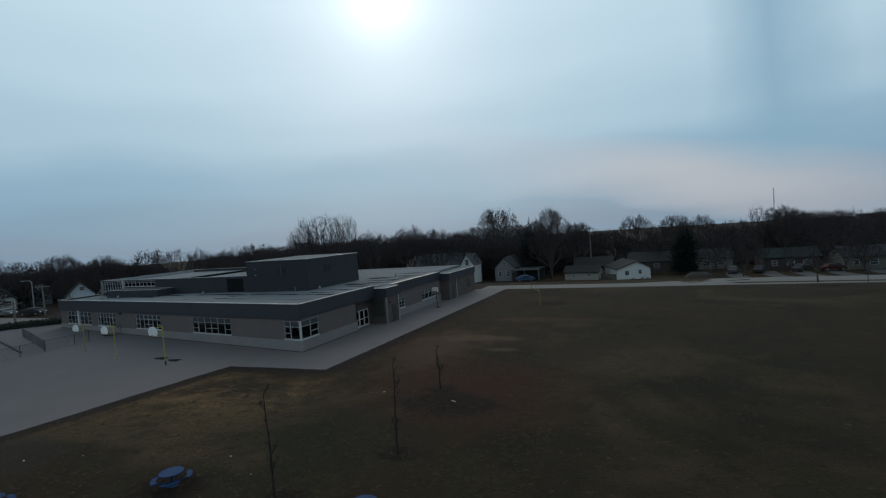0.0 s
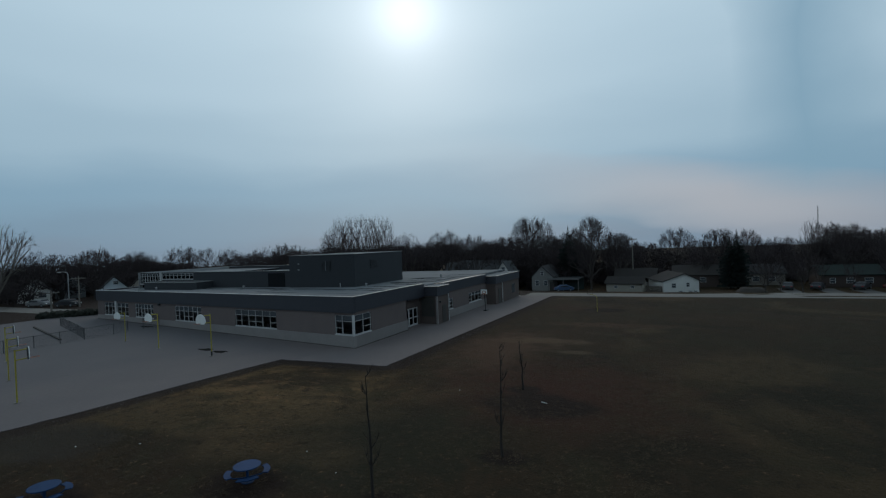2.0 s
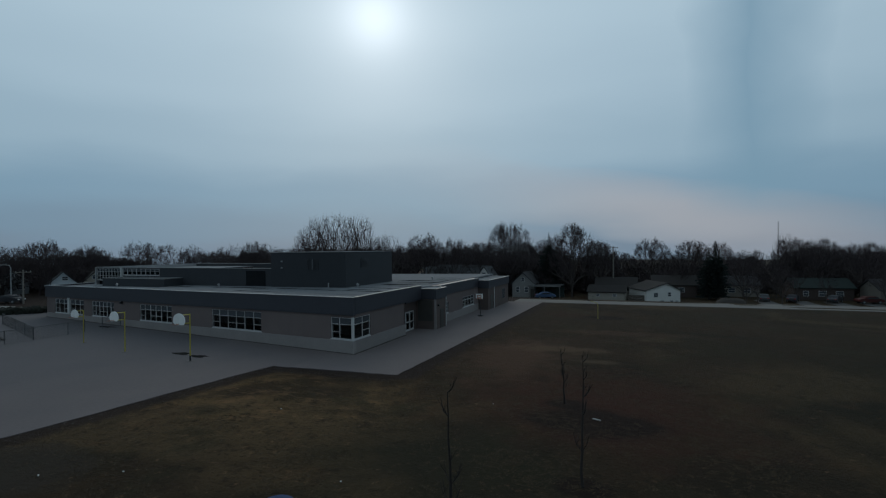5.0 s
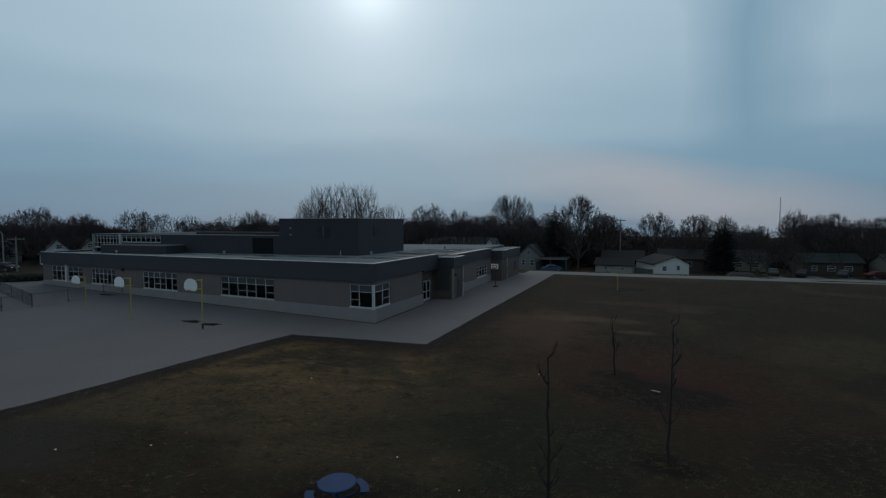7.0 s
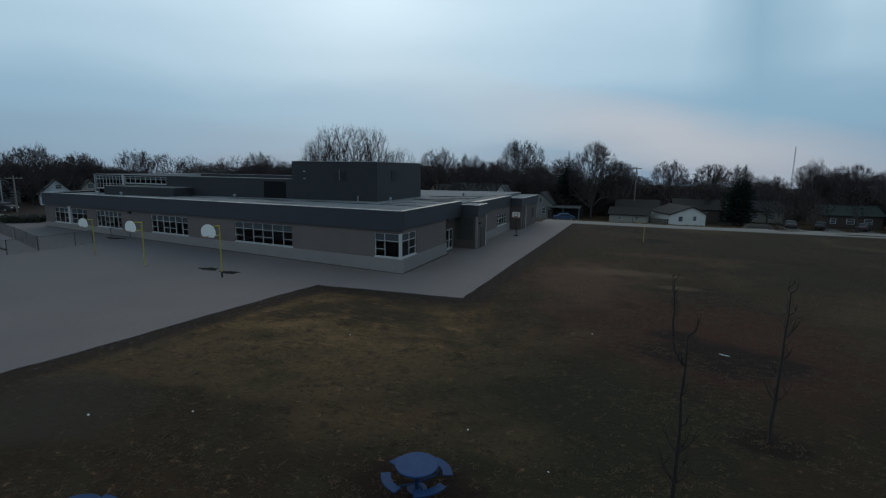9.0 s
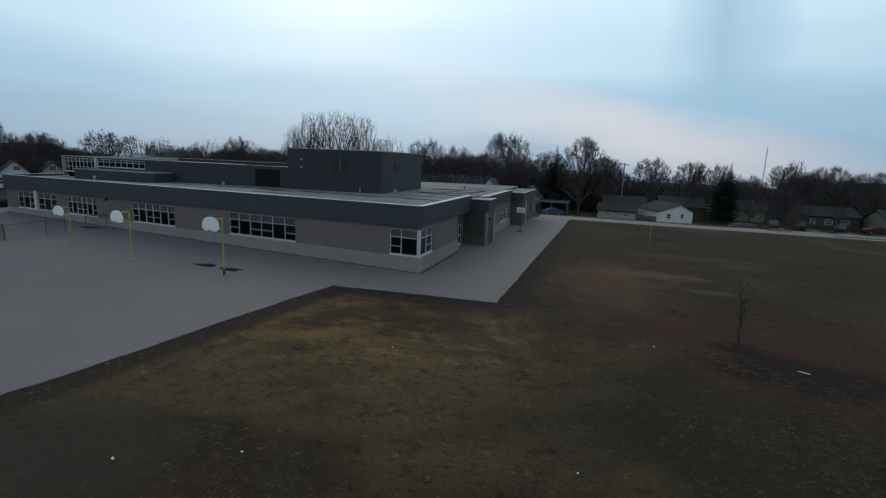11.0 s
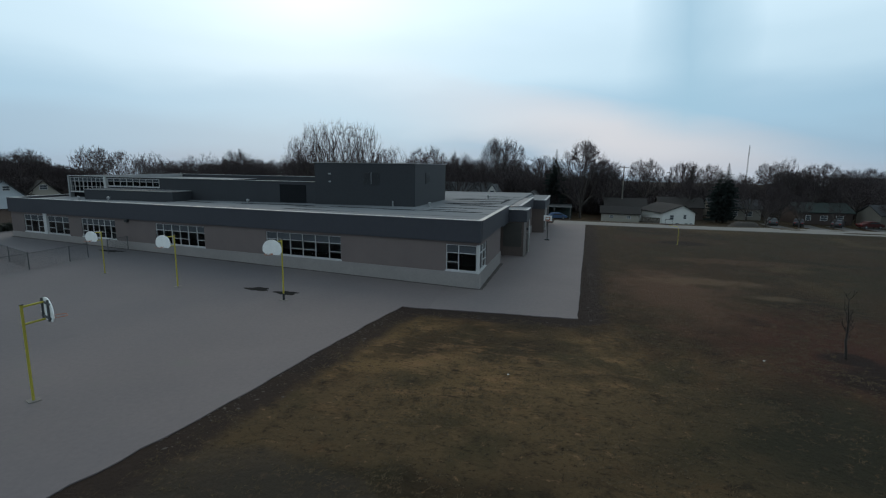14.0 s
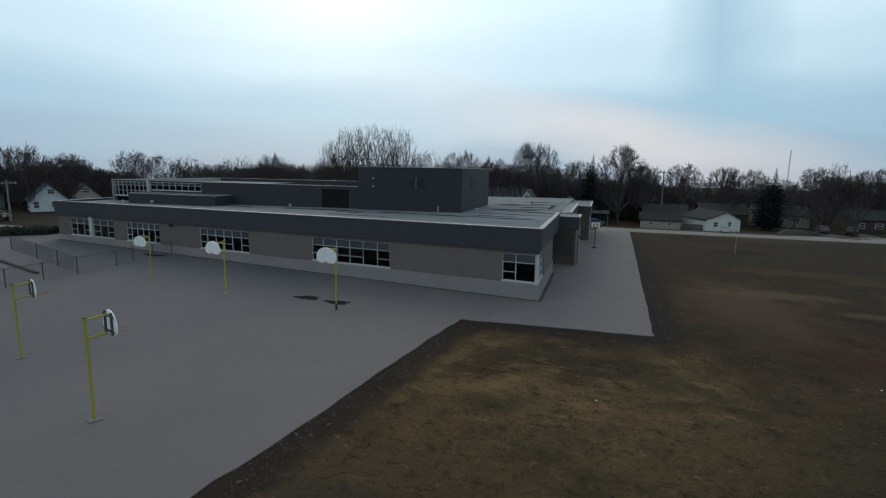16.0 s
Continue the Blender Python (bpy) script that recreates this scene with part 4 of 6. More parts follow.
def picnic_table(m):
    t = thing("picnic_table", m, "round blue coated-steel picnic table with attached seats", "picnic table", "picnic tables on the grass")
    bm = bmesh.new()
    tube(bm, [(0, 0, 0.71), (0, 0, 0.725), (0, 0, 0.755), (0, 0, 0.765)], [0.57, 0.6, 0.6, 0.57], 32)
    part("tabletop", bm, M["blue"], t, "round blue top", smooth=False)
    part("pedestal", tube(bmesh.new(), [(0, 0, 0), (0, 0, 0.71)], 0.06, 10), M["blue"], t)
    part("foot", tube(bmesh.new(), [(0, 0, 0), (0, 0, 0.03)], 0.28, 16), M["blue"], t)
    for k in range(4):
        a0 = math.pi / 2 * k + 0.35
        seat = bmesh.new()
        n_ = 8
        pts = [(0.72, a) for a in np.linspace(-0.56, 0.56, n_)] + [(1.0, a) for a in np.linspace(0.52, -0.52, n_)]
        # a curved plank with rounded rims
        prism(seat, [(r * math.cos(a0 + a), r * math.sin(a0 + a)) for r, a in pts], 0.43, 0.47)
        bmesh.ops.bevel(seat, geom=seat.edges[:], offset=0.012, segments=2, affect="EDGES")
        part("seat", seat, M["blue"], t, "curved blue seat")
        part("seat_arm", tube(bmesh.new(), [(0.05 * math.cos(a0), 0.05 * math.sin(a0), 0.2), (0.6 * math.cos(a0), 0.6 * math.sin(a0), 0.24), (0.86 * math.cos(a0), 0.86 * math.sin(a0), 0.43)], 0.028, 8), M["blue"], t)
    return t


tb = picnic_table(pose(11.3, -22.4, 0, 0, 0, 28))
for ob in (tb, copy_thing(tb, pose(5.3, -26.6, 0, 0, 0, 55)), copy_thing(tb, pose(21.5, -21.9, 0, 0, 0, 5))):
    ob.scale = (0.88, 0.88, 0.88)


def chain_link_fence(points, height=1.25):
    """Posts, rails and a real wire mesh along a line of posts."""
    f = thing("chain_link_fence", pose(0, 0, 0.035), "low galvanised chain-link fence with steel posts", "fence")
    for x, y in points:
        part("post", tube(bmesh.new(), [(x, y, 0), (x, y, height + 0.06)], 0.04, 8), M["fence"], f)
    for (x0, y0), (x1, y1) in zip(points, points[1:]):
        part("rail", tube(bmesh.new(), [(x0, y0, height), (x1, y1, height)], 0.024, 6), M["fence"], f)
        bm = bmesh.new()
        L = math.hypot(x1 - x0, y1 - y0)
        k = int((L + height) / 0.11)
        for s in (1, -1):
            for i in range(k):
                u0 = i * 0.11 - (height if s > 0 else 0)
                u1 = u0 + height
                c0, c1 = max(u0, 0.0), min(u1, L)
                if c1 <= c0:
                    continue
                z0 = (c0 - u0) if s > 0 else height - (c0 - u0)
                z1 = (c1 - u0) if s > 0 else height - (c1 - u0)
                tube(bm, [(x0 + (x1 - x0) * c / L, y0 + (y1 - y0) * c / L, z) for c, z in ((c0, z0), (c1, z1))], 0.004, 3, caps=False)
        part("wire_mesh", bm, M["fence"], f, "fine diamond wire mesh")
    return f


chain_link_fence([(-34.2, 2.2), (-34.3, 4.35)])
chain_link_fence([(-34.2, 0.3), (-33.8, -1.6), (-33.6, -4.9), (-33.75, -7.2), (-33.7, -9.6), (-33.8, -12.1), (-34.0, -14.6)])
chain_link_fence([(-33.9, -4.7), (-38.0, -3.3), (-43.0, -1.6), (-50.0, 0.7)])
# flat dark patch on the ground beside the end of the fence
worn_patch(-35.2, 3.3, 1.3, 0.35, 15, "stain", "damp_stain", "dark stain-like patch on the asphalt", 0.041)
# long low bar along a dark line across the asphalt
solid("timber_kerb", boxed(-8.3, 8.3, -0.11, 0.11, 0.0, 0.16, bevel=0.02), M["edge"], "long low dark bar on the asphalt", "timber", at=pose(-44.3, -3.65, 0.035, 0, 0, -16))


def low_hedge():
    bm = bmesh.new()
    rnd = random.Random(4)
    for i in range(420):
        x, y, z = rnd.uniform(-63, -57.5), 0, rnd.uniform(0.1, 0.75)
        y = 4.4 + (x + 63) * 1.0 + rnd.uniform(-0.9, 0.9)
        r = rnd.uniform(0.2, 0.42)
        q = bmesh.ops.create_icosphere(bm, subdivisions=1, radius=r, matrix=Matrix.Translation((x, y, z)))
        for v in q["verts"]:
            v.co += Vector((rnd.uniform(-1, 1), rnd.uniform(-1, 1), rnd.uniform(-1, 1))) * r * 0.3
    solid("hedge", bm, M["hedge"], "low dark clipped hedge beside the playground", "hedge")


low_hedge()

# ------------------------------------------------------------------- trees


def raw_tubes(segs, sides):
    """Many tapered tubes, fast: segs of (p0, p1, r0, r1). Returns vertices and faces."""
    n = len(segs)
    p0 = np.array([s[0] for s in segs], float)
    p1 = np.array([s[1] for s in segs], float)
    r0 = np.array([s[2] for s in segs], float)[:, None, None]
    r1 = np.array([s[3] for s in segs], float)[:, None, None]
    d = p1 - p0
    d /= np.maximum(np.linalg.norm(d, axis=1, keepdims=True), 1e-9)
    ref = np.where(np.abs(d[:, 2:3]) > 0.9, np.array([[1.0, 0, 0]]), np.array([[0, 0, 1.0]]))
    u = np.cross(d, ref)
    u /= np.linalg.norm(u, axis=1, keepdims=True)
    v = np.cross(d, u)
    ang = 2 * np.pi * np.arange(sides) / sides
    ring = np.cos(ang)[None, :, None] * u[:, None] + np.sin(ang)[None, :, None] * v[:, None]
    verts = np.concatenate([p0[:, None] + r0 * ring, p1[:, None] + r1 * ring], 1).reshape(-1, 3)
    k = np.arange(sides)
    quad = np.stack([k, (k + 1) % sides, sides + (k + 1) % sides, sides + k], 1)
    faces = (quad[None] + 2 * sides * np.arange(n)[:, None, None]).reshape(-1, 4)
    return verts, faces


def mesh_of(name, verts, faces, material):
    me = bpy.data.meshes.new(name)
    me.from_pydata(verts.tolist(), [], faces.tolist())
    me.materials.append(material)
    return me


def grow(seed, height, width, limbs, levels, trunk, bole=0.16, lean=(15, 45), fork=22, twigs=5, shrink=0.8, rise=0.012):
    """A bare tree that forks again and again into straight rising limbs: lists of thick and thin tapered pieces, ending in fans of fine twigs."""
    rnd = random.Random(seed)
    pieces, ends = [], []
    up = Vector((0, 0, 1))
    first = 1.12 * height * (1 - bole) * (1 - shrink) / (1 - shrink ** (levels + 1.0))

    def turned(d, angle, about):
        return (Quaternion(d, about) @ (Quaternion(d.orthogonal().normalized(), radians(angle)) @ d)).normalized()

    def branch(p, d, length, r, level):
        steps = 3 if level < 2 else 2 if level < 4 else 1
        mid, along = p, length
        for k in range(steps):
            d = (d + up * rise + Vector((rnd.gauss(0, 0.035), rnd.gauss(0, 0.035), rnd.gauss(0, 0.025)))).normalized()
            q = p + d * (along / steps)
            # the crown keeps within a round outline
            over = 4 * (q.x ** 2 + q.y ** 2) / width ** 2 + ((q.z / height - 0.48) / 0.46) ** 2
            if over > 1.0 and q.z > 0.25 * height:
                if level < 2 and k == 0:
                    q = p.lerp(q, 0.6)
                else:
                    level = levels
                    break
            pieces.append((p, q, r * (1 - 0.22 * k / steps), r * (1 - 0.22 * (k + 1) / steps)))
            mid, p = p, q
        if level >= levels - 1:
            for k in range(twigs):
                v = turned(d, rnd.uniform(6, 48), rnd.uniform(0, 6.28))
                start = mid.lerp(p, rnd.uniform(0.0, 1.0))
                ends.append((start, start + v * height * rnd.uniform(0.04, 0.095)))
        if level >= levels:
            return
        n = 3 if rnd.random() < 0.35 else 2
        a0 = rnd.uniform(0, 6.28)
        for k in range(n):
            branch(p, turned(d, fork * rnd.uniform(0.55, 1.35), a0 + 6.283 * k / n + rnd.uniform(-0.4, 0.4)), length * shrink * rnd.uniform(0.82, 1.16), r * (0.67 if n == 2 else 0.6), level + 1)
        if rnd.random() < 0.6:
            branch(mid, turned(d, fork * rnd.uniform(1.2, 1.9), rnd.uniform(0, 6.28)), length * shrink ** 2 * 0.8, r * 0.34, min(levels, level + 2))

    spin = rnd.uniform(-0.4, 0.4)
    foot = Vector((0, 0, -0.15))
    top = foot + up * bole * height
    pieces.append((foot, top, trunk, trunk * 0.85))
    for k in range(limbs):
        ang = lean[0] + (lean[1] - lean[0]) * ((k * 0.618 + 0.25) % 1.0) ** 0.8
        branch(foot.lerp(top, rnd.uniform(0.82, 1.0)), turned(up, ang, spin + 6.283 * k / limbs + rnd.uniform(-0.5, 0.5)), first * rnd.uniform(0.85, 1.12), trunk * 0.52, 0)
    tips = np.array([e[1] for e in ends])
    k = np.array([width / 2 / np.percentile(np.hypot(tips[:, 0], tips[:, 1]), 95)] * 2 + [height / np.percentile(tips[:, 2], 99)])
    pieces = [(np.array(p) * k, np.array(q) * k, r0, r1) for p, q, r0, r1 in pieces]
    fine = [(np.array(p) * k, np.array(q) * k) for p, q in ends]
    thick = [x for x in pieces if x[3] > 0.2 * trunk]
    thin = [x for x in pieces if 0.011 < x[3] <= 0.2 * trunk]
    fine += [(x[0], x[1] + 0.3 * (x[1] - x[0])) for x in pieces if x[3] <= 0.011]
    return thick, thin, fine


def slivers(fine, width, seed):
    """The last twigs, each one narrow three-cornered blade of wood."""
    rnd = np.random.default_rng(seed)
    p = np.array([f[0] for f in fine])
    q = np.array([f[1] for f in fine])
    side = np.cross(q - p, rnd.normal(0, 1, p.shape))
    side *= width / 2 / np.maximum(np.linalg.norm(side, axis=1, keepdims=True), 1e-9)
    v = np.stack([p - side, p + side, q], 1).reshape(-1, 3)
    return v, np.arange(len(v)).reshape(-1, 3)


def tree_prototype(seed, height, width, trunk, label, twig=0.03, pale=False, **shape):
    thick, thin, fine = grow(seed, height, width, trunk=trunk, **shape)
    t = thing("bare_tree", pose(0, 0, -500), label, "tree", "bare trees")
    o = new("trunk", mesh_of("trunk", *raw_tubes(thick, 6), M["bark_pale" if pale else "bark"]))
    o.parent = t
    v, f = raw_tubes([(a, b, max(r, 0.009), max(q, 0.006)) for a, b, r, q in thin], 3)
    w, g = slivers(fine, twig, seed)
    me = bpy.data.meshes.new("crown")
    me.from_pydata(v.tolist() + w.tolist(), [], f.tolist() + (g + len(v)).tolist())
    me.materials.append(M["bark_pale" if pale else "bark_far"])
    o = new("crown", me)
    o.parent = t
    return t


BROAD = "bare broad-crowned deciduous tree in winter"
PROTO = {
    "vase": tree_prototype(16, 15.0, 12.0, 0.36, "bare upright elm-like tree in winter", 0.018, limbs=10, levels=6, bole=0.12, lean=(2, 66), fork=29, twigs=4),
    "round": tree_prototype(1, 12.0, 11.0, 0.24, "bare round-crowned deciduous tree in winter", 0.022, limbs=8, levels=6, bole=0.2, lean=(8, 60), fork=22, twigs=5),
    "spread": tree_prototype(1, 14.0, 17.0, 0.34, BROAD, 0.024, limbs=9, levels=6, bole=0.16, lean=(8, 64), fork=22, twigs=6),
    "dense": tree_prototype(8, 14.0, 15.0, 0.32, "dense dark bare tree in winter", 0.028, limbs=9, levels=6, bole=0.16, lean=(6, 68), fork=23, twigs=7),
    "small": tree_prototype(53, 8.0, 7.0, 0.12, "small bare tree beside the street", 0.024, limbs=6, levels=4, bole=0.24, lean=(12, 52), fork=22, twigs=6),
    "pale": tree_prototype(61, 16.0, 13.0, 0.32, "tall pale bare tree near the playground", 0.026, True, limbs=7, levels=4, bole=0.22, lean=(12, 50), fork=21, twigs=6),
}
SIZE = {"vase": (15.0, 12.0), "round": (12.0, 11.0), "spread": (14.0, 17.0), "dense": (14.0, 15.0), "small": (8.0, 7.0), "pale": (16.0, 13.0)}


def plant(kind, x, y, top, width, turn=0.0):
    """A tree of that kind with its top at a height above the school's ground."""
    z = ground_z(x, y)
    h, w = SIZE[kind]
    t = copy_thing(PROTO[kind], pose(x, y, z - 0.05, 0, 0, turn))
    t.scale = (width / w, width / w, 1.04 * (top - z) / h)
    return t


for x, y, top, w, turn in ((-46.0, 56.0, 13.4, 10.0, 10), (-41.5, 53.0, 15.4, 10.5, 80), (-36.8, 53.0, 15.6, 11.0, 150), (-32.3, 54.0, 15.2, 9.5, 220), (-28.0, 58.0, 11.4, 8.0, 300)):
    plant("vase", x, y, top, w, turn)
plant("round", -25.0, 71.0, 11.8, 11.0, 60)
plant("round", -19.0, 74.0, 10.6, 10.0, 200)
plant("round", -13.5, 78.0, 9.6, 9.0, 100)
plant("spread", -14.6, 110.0, 15.6, 15.0, 0)
plant("round", -3.0, 112.0, 11.0, 12.0, 90)
plant("dense", 7.2, 82.0, 13.5, 11.5, 30)
plant("round", 13.0, 86.0, 9.6, 8.0, 250)
plant("dense", 12.0, 97.0, 9.6, 11.0, 170)
plant("round", 24.9, 120.0, 10.6, 11.5, 10)
plant("spread", 35.5, 121.0, 9.8, 11.0, 70)
plant("round", 42.5, 123.0, 9.4, 8.5, 160)
plant("round", 66.0, 148.0, 10.4, 12.0, 40)
plant("round", 73.0, 150.0, 8.2, 12.0, 140)
plant("round", -57.0, 50.0, 10.4, 7.0, 40)
plant("round", -98.0, 41.0, 9.0, 8.0, 40)
plant("round", -110.0, 24.0, 8.4, 11.0, 130)
plant("pale", -77.0, 4.5, 15.5, 12.0, 0)
plant("vase", 52.4, 98.0, 10.7, 6.6, 15)
plant("dense", 58.4, 97.0, 9.5, 11.0, 75)
plant("dense", 66.0, 96.0, 8.6, 12.0, 75)
plant("dense", 77.0, 97.0, 8.0, 13.0, 120)
plant("dense", 90.0, 96.0, 8.2, 14.0, 10)
for x, y, top, w, kind in ((51.0, 84.5, 3.4, 5.0, "small"), (55.0, 80.0, 2.6, 4.5, "small"), (68.0, 84.0, 4.2, 7.0, "round"), (73.5, 80.5, 3.0, 5.0, "small"), (80.0, 83.0, 5.0, 8.0, "round"), (96.0, 80.0, 5.5, 9.0, "round"), (100.0, 100.0, 7.5, 15.0, "dense"), (112.0, 96.0, 7.5, 14.0, "dense"), (44.0, 82.0, 3.0, 5.0, "small")):
    plant(kind, x, y, top, w, x * 37 % 360)
plant("spread", 47.5, 112.0, 6.0, 10.0, 220)
plant("small", 51.3, 44.5, 6.0, 6.5, 20)
plant("small", 56.3, 43.0, 5.2, 3.0, 100)
plant("small", 46.0, 72.0, 3.6, 6.0, 200)
plant("small", 40.0, 70.0, 3.2, 6.0, 300)
plant("small", 64.0, 80.0, 4.5, 7.0, 30)
plant("round", 9.0, 95.0, 6.5, 8.0, 50)
plant("round", 30.5, 92.0, 5.6, 8.0, 130)
plant("round", 43.0, 91.0, 5.2, 9.0, 210)
plant("round", 49.0, 90.0, 4.8, 7.0, 20)
plant("round", 54.0, 100.0, 6.8, 9.0, 310)
plant("round", -8.0, 86.0, 8.0, 10.0, 10)
plant("round", 2.0, 92.0, 8.4, 10.0, 77)
for ob in [*PROTO.values()]:
    for o in (*ob.children_recursive, ob):
        bpy.data.objects.remove(o)


def far_woods():
    """Bare woods all round behind the houses: hundreds of small twiggy crowns in one mesh."""
    rnd = random.Random(7)
    segs = []
    base = [grow(100 + s, 10.0, 10.0, 6, 5, 0.16, bole=0.12, lean=(6, 62), fork=23, twigs=2) for s in range(6)]

    blades, thicket = [], []

    def one(x, y, h, w, sink=0.0):
        a, b, c_ = base[rnd.randrange(6)]
        z = ground_z(x, y)
        t = rnd.uniform(0, 6.28)
        c, s = math.cos(t), math.sin(t)
        m = np.array([[c * w / 10, -s * w / 10, 0], [s * w / 10, c * w / 10, 0], [0, 0, h / 10]])
        o = np.array([x, y, z - sink])
        for p, q, r0, r1 in a:
            segs.append((m @ p + o, m @ q + o, r0, r1))
        for p, q, r0, r1 in b:
            if r0 > 0.065:
                segs.append((m @ p + o, m @ q + o, r0, r1))
            else:
                blades.append(((m @ p + o)[None], (m @ q + o)[None]))
        p = np.array([f[0] for f in c_]) @ m.T + o
        q = np.array([f[1] for f in c_]) @ m.T + o
        (thicket if sink else blades).append((p, q))

    for i in range(190):
        x = rnd.uniform(-150, 130)
        y = 128 + rnd.uniform(0, 40) + 0.03 * abs(x)
        one(x, y, rnd.uniform(12.0, 14.6) + (-0.4 if x < -10 else -3.6 if x < 25 else -3.8 if x < 60 else -2.4), rnd.uniform(8, 13))
    for i in range(110):
        x = rnd.uniform(-66, 2)
        one(x, rnd.uniform(84, 104), rnd.uniform(10.0, 12.6) - (2.2 if x > -24 else 0), rnd.uniform(8, 12))
    for i in range(60):
        f = rnd.uniform(0, 1)
        one(-118 + rnd.uniform(-16, 16) + f * 30, -40 + f * 130, rnd.uniform(9.5, 11.5), rnd.uniform(7, 11))
    for i in range(58):
        x = rnd.uniform(40, 160)
        one(x, rnd.uniform(100, 132), rnd.uniform(6.5, 9.5), rnd.uniform(9, 13))
    for i in range(46):
        one(rnd.uniform(-104, -62), rnd.uniform(58, 100), rnd.uniform(10.5, 12.5), rnd.uniform(8, 12))
    # brush at the foot of the woods
    for i in range(110):
        x = rnd.uniform(-140, 135)
        one(x, rnd.uniform(118, 148), rnd.uniform(10.5, 13.2) - (5.0 if x > 20 else 2.0 if x > -8 else 0), rnd.uniform(9, 14), 1.6)
    for i in range(30):
        one(rnd.uniform(-66, -8), rnd.uniform(86, 106), rnd.uniform(10, 12.5), rnd.uniform(9, 13), 1.6)
    for i in range(80):
        f = rnd.uniform(0, 1)
        one(-112 + rnd.uniform(-8, 8) + f * 30, -45 + f * 140, rnd.uniform(5, 7), rnd.uniform(7, 10), 1.4)
    for i in range(60):
        one(rnd.uniform(-62, 5), rnd.uniform(88, 104), rnd.uniform(5, 8), rnd.uniform(7, 10), 1.5)
    for i in range(40):
        one(rnd.uniform(16, 120), rnd.uniform(98, 120), rnd.uniform(4, 6), rnd.uniform(7, 10), 1.5)
    for i in range(110):
        one(rnd.uniform(-122, -108), rnd.uniform(8, 66), rnd.uniform(7, 10), rnd.uniform(6, 9), 1.2)
    # shrubs and small trees round the houses
    for i in range(26):
        one(rnd.uniform(5, 21), rnd.uniform(94, 102), rnd.uniform(3.5, 7), rnd.uniform(5, 8), 1.0)
    for i in range(46):
        one(rnd.choice((rnd.uniform(27, 31), rnd.uniform(43, 100))), rnd.uniform(100, 108), rnd.uniform(3, 6.5), rnd.uniform(5, 8), 1.0)
    for i in range(14):
        one(rnd.uniform(-24, 2), rnd.uniform(83, 92), rnd.uniform(6, 9), rnd.uniform(6, 9), 1.0)
    v, f = raw_tubes(segs, 3)
    p, q = np.concatenate([a for a, b in blades]), np.concatenate([b for a, b in blades])
    w, g = slivers(list(zip(p, q)), 0.055, 3)
    p, q = np.concatenate([a for a, b in thicket]), np.concatenate([b for a, b in thicket])
    w2, g2 = slivers(list(zip(p, q)), 0.13, 4)
    w, g = np.concatenate([w, w2]), np.concatenate([g, g2 + len(w)])
    me = bpy.data.meshes.new("far_woods")
    me.from_pydata(v.tolist() + w.tolist(), [], f.tolist() + (g + len(v)).tolist())
    me.materials.append(M["bark_far"])
    ob = new("far_woods", me)
    tagged(ob, "bare brown winter woods behind the houses", "woods", kind="stuff")


far_woods()


def spruce(x, y, top, width, seed, label):
    """Whorls of drooping boughs, each with many short needle sprays."""
    rnd = random.Random(seed)
    z = ground_z(x, y)
    h = top - z
    t = thing("spruce_tree", pose(x, y, z), label, "tree", "spruces")
    part("trunk", tube(bmesh.new(), [(0, 0, 0), (0, 0, h * 0.6), (0, 0, h)], [0.22, 0.12, 0.02], 8), M["bark"], t)
    vs, fs = [], []
    k = int(h * 4.2)
    for i in range(k):
        f = (i + 0.5) / k
        zz = h * (0.06 + 0.94 * f)
        # close and broad below, open pointed whorls towards the tip
        whorl = 1 - (i % 3) / 2
        tier = 0.72 + 0.3 * whorl if f < 0.62 else 0.35 + 0.75 * whorl
        small = min(1.0, 0.22 + 1.7 * (1 - f))
        reach = width / 2 * min(1.0, 1.9 * (1 - f)) * tier * rnd.uniform(0.88, 1.08) + 0.04
        n = 10 if f < 0.7 else 7
        a0 = rnd.uniform(0, 6.28)
        for j in range(n):
            a = a0 + 6.283 * j / n + rnd.uniform(-0.25, 0.25)
            L = reach * rnd.uniform(0.6, 1.12)
            steps = max(2, int(L / 0.2))
            for q in range(steps):
                u = (q + 0.6) / steps
                cx, cy, cz = math.cos(a) * L * u, math.sin(a) * L * u, zz - 0.20 * L * u + 0.14 * L * u * u
                for s in (-1, 1):
                    w = (0.16 + 0.34 * (1 - u)) * rnd.uniform(0.8, 1.4) * small
                    n0 = len(vs)
                    vs.append((cx, cy, cz + 0.14 * small))
                    vs.append((cx + math.cos(a) * 0.22 * small - math.sin(a) * s * w, cy + math.sin(a) * 0.22 * small + math.cos(a) * s * w, cz - rnd.uniform(0.05, 0.36) * small))
                    vs.append((cx + math.cos(a) * 0.34 * small, cy + math.sin(a) * 0.34 * small, cz + 0.03))
                    fs.append((n0, n0 + 1, n0 + 2))
    me = bpy.data.meshes.new("foliage")
    me.from_pydata(vs, [], fs)
    me.materials.append(M["needle"])
    o = new("foliage", me)
    o.parent = t
    return t


spruce(37.0, 85.5, 9.7, 4.8, 3, "dark green pointed spruce beside the lane")
spruce(35.6, 85.0, 8.1, 4.4, 5, "dark green spruce standing beside a taller one")
spruce(1.3, 86.0, 12.3, 5.4, 8, "dark evergreen behind the houses")


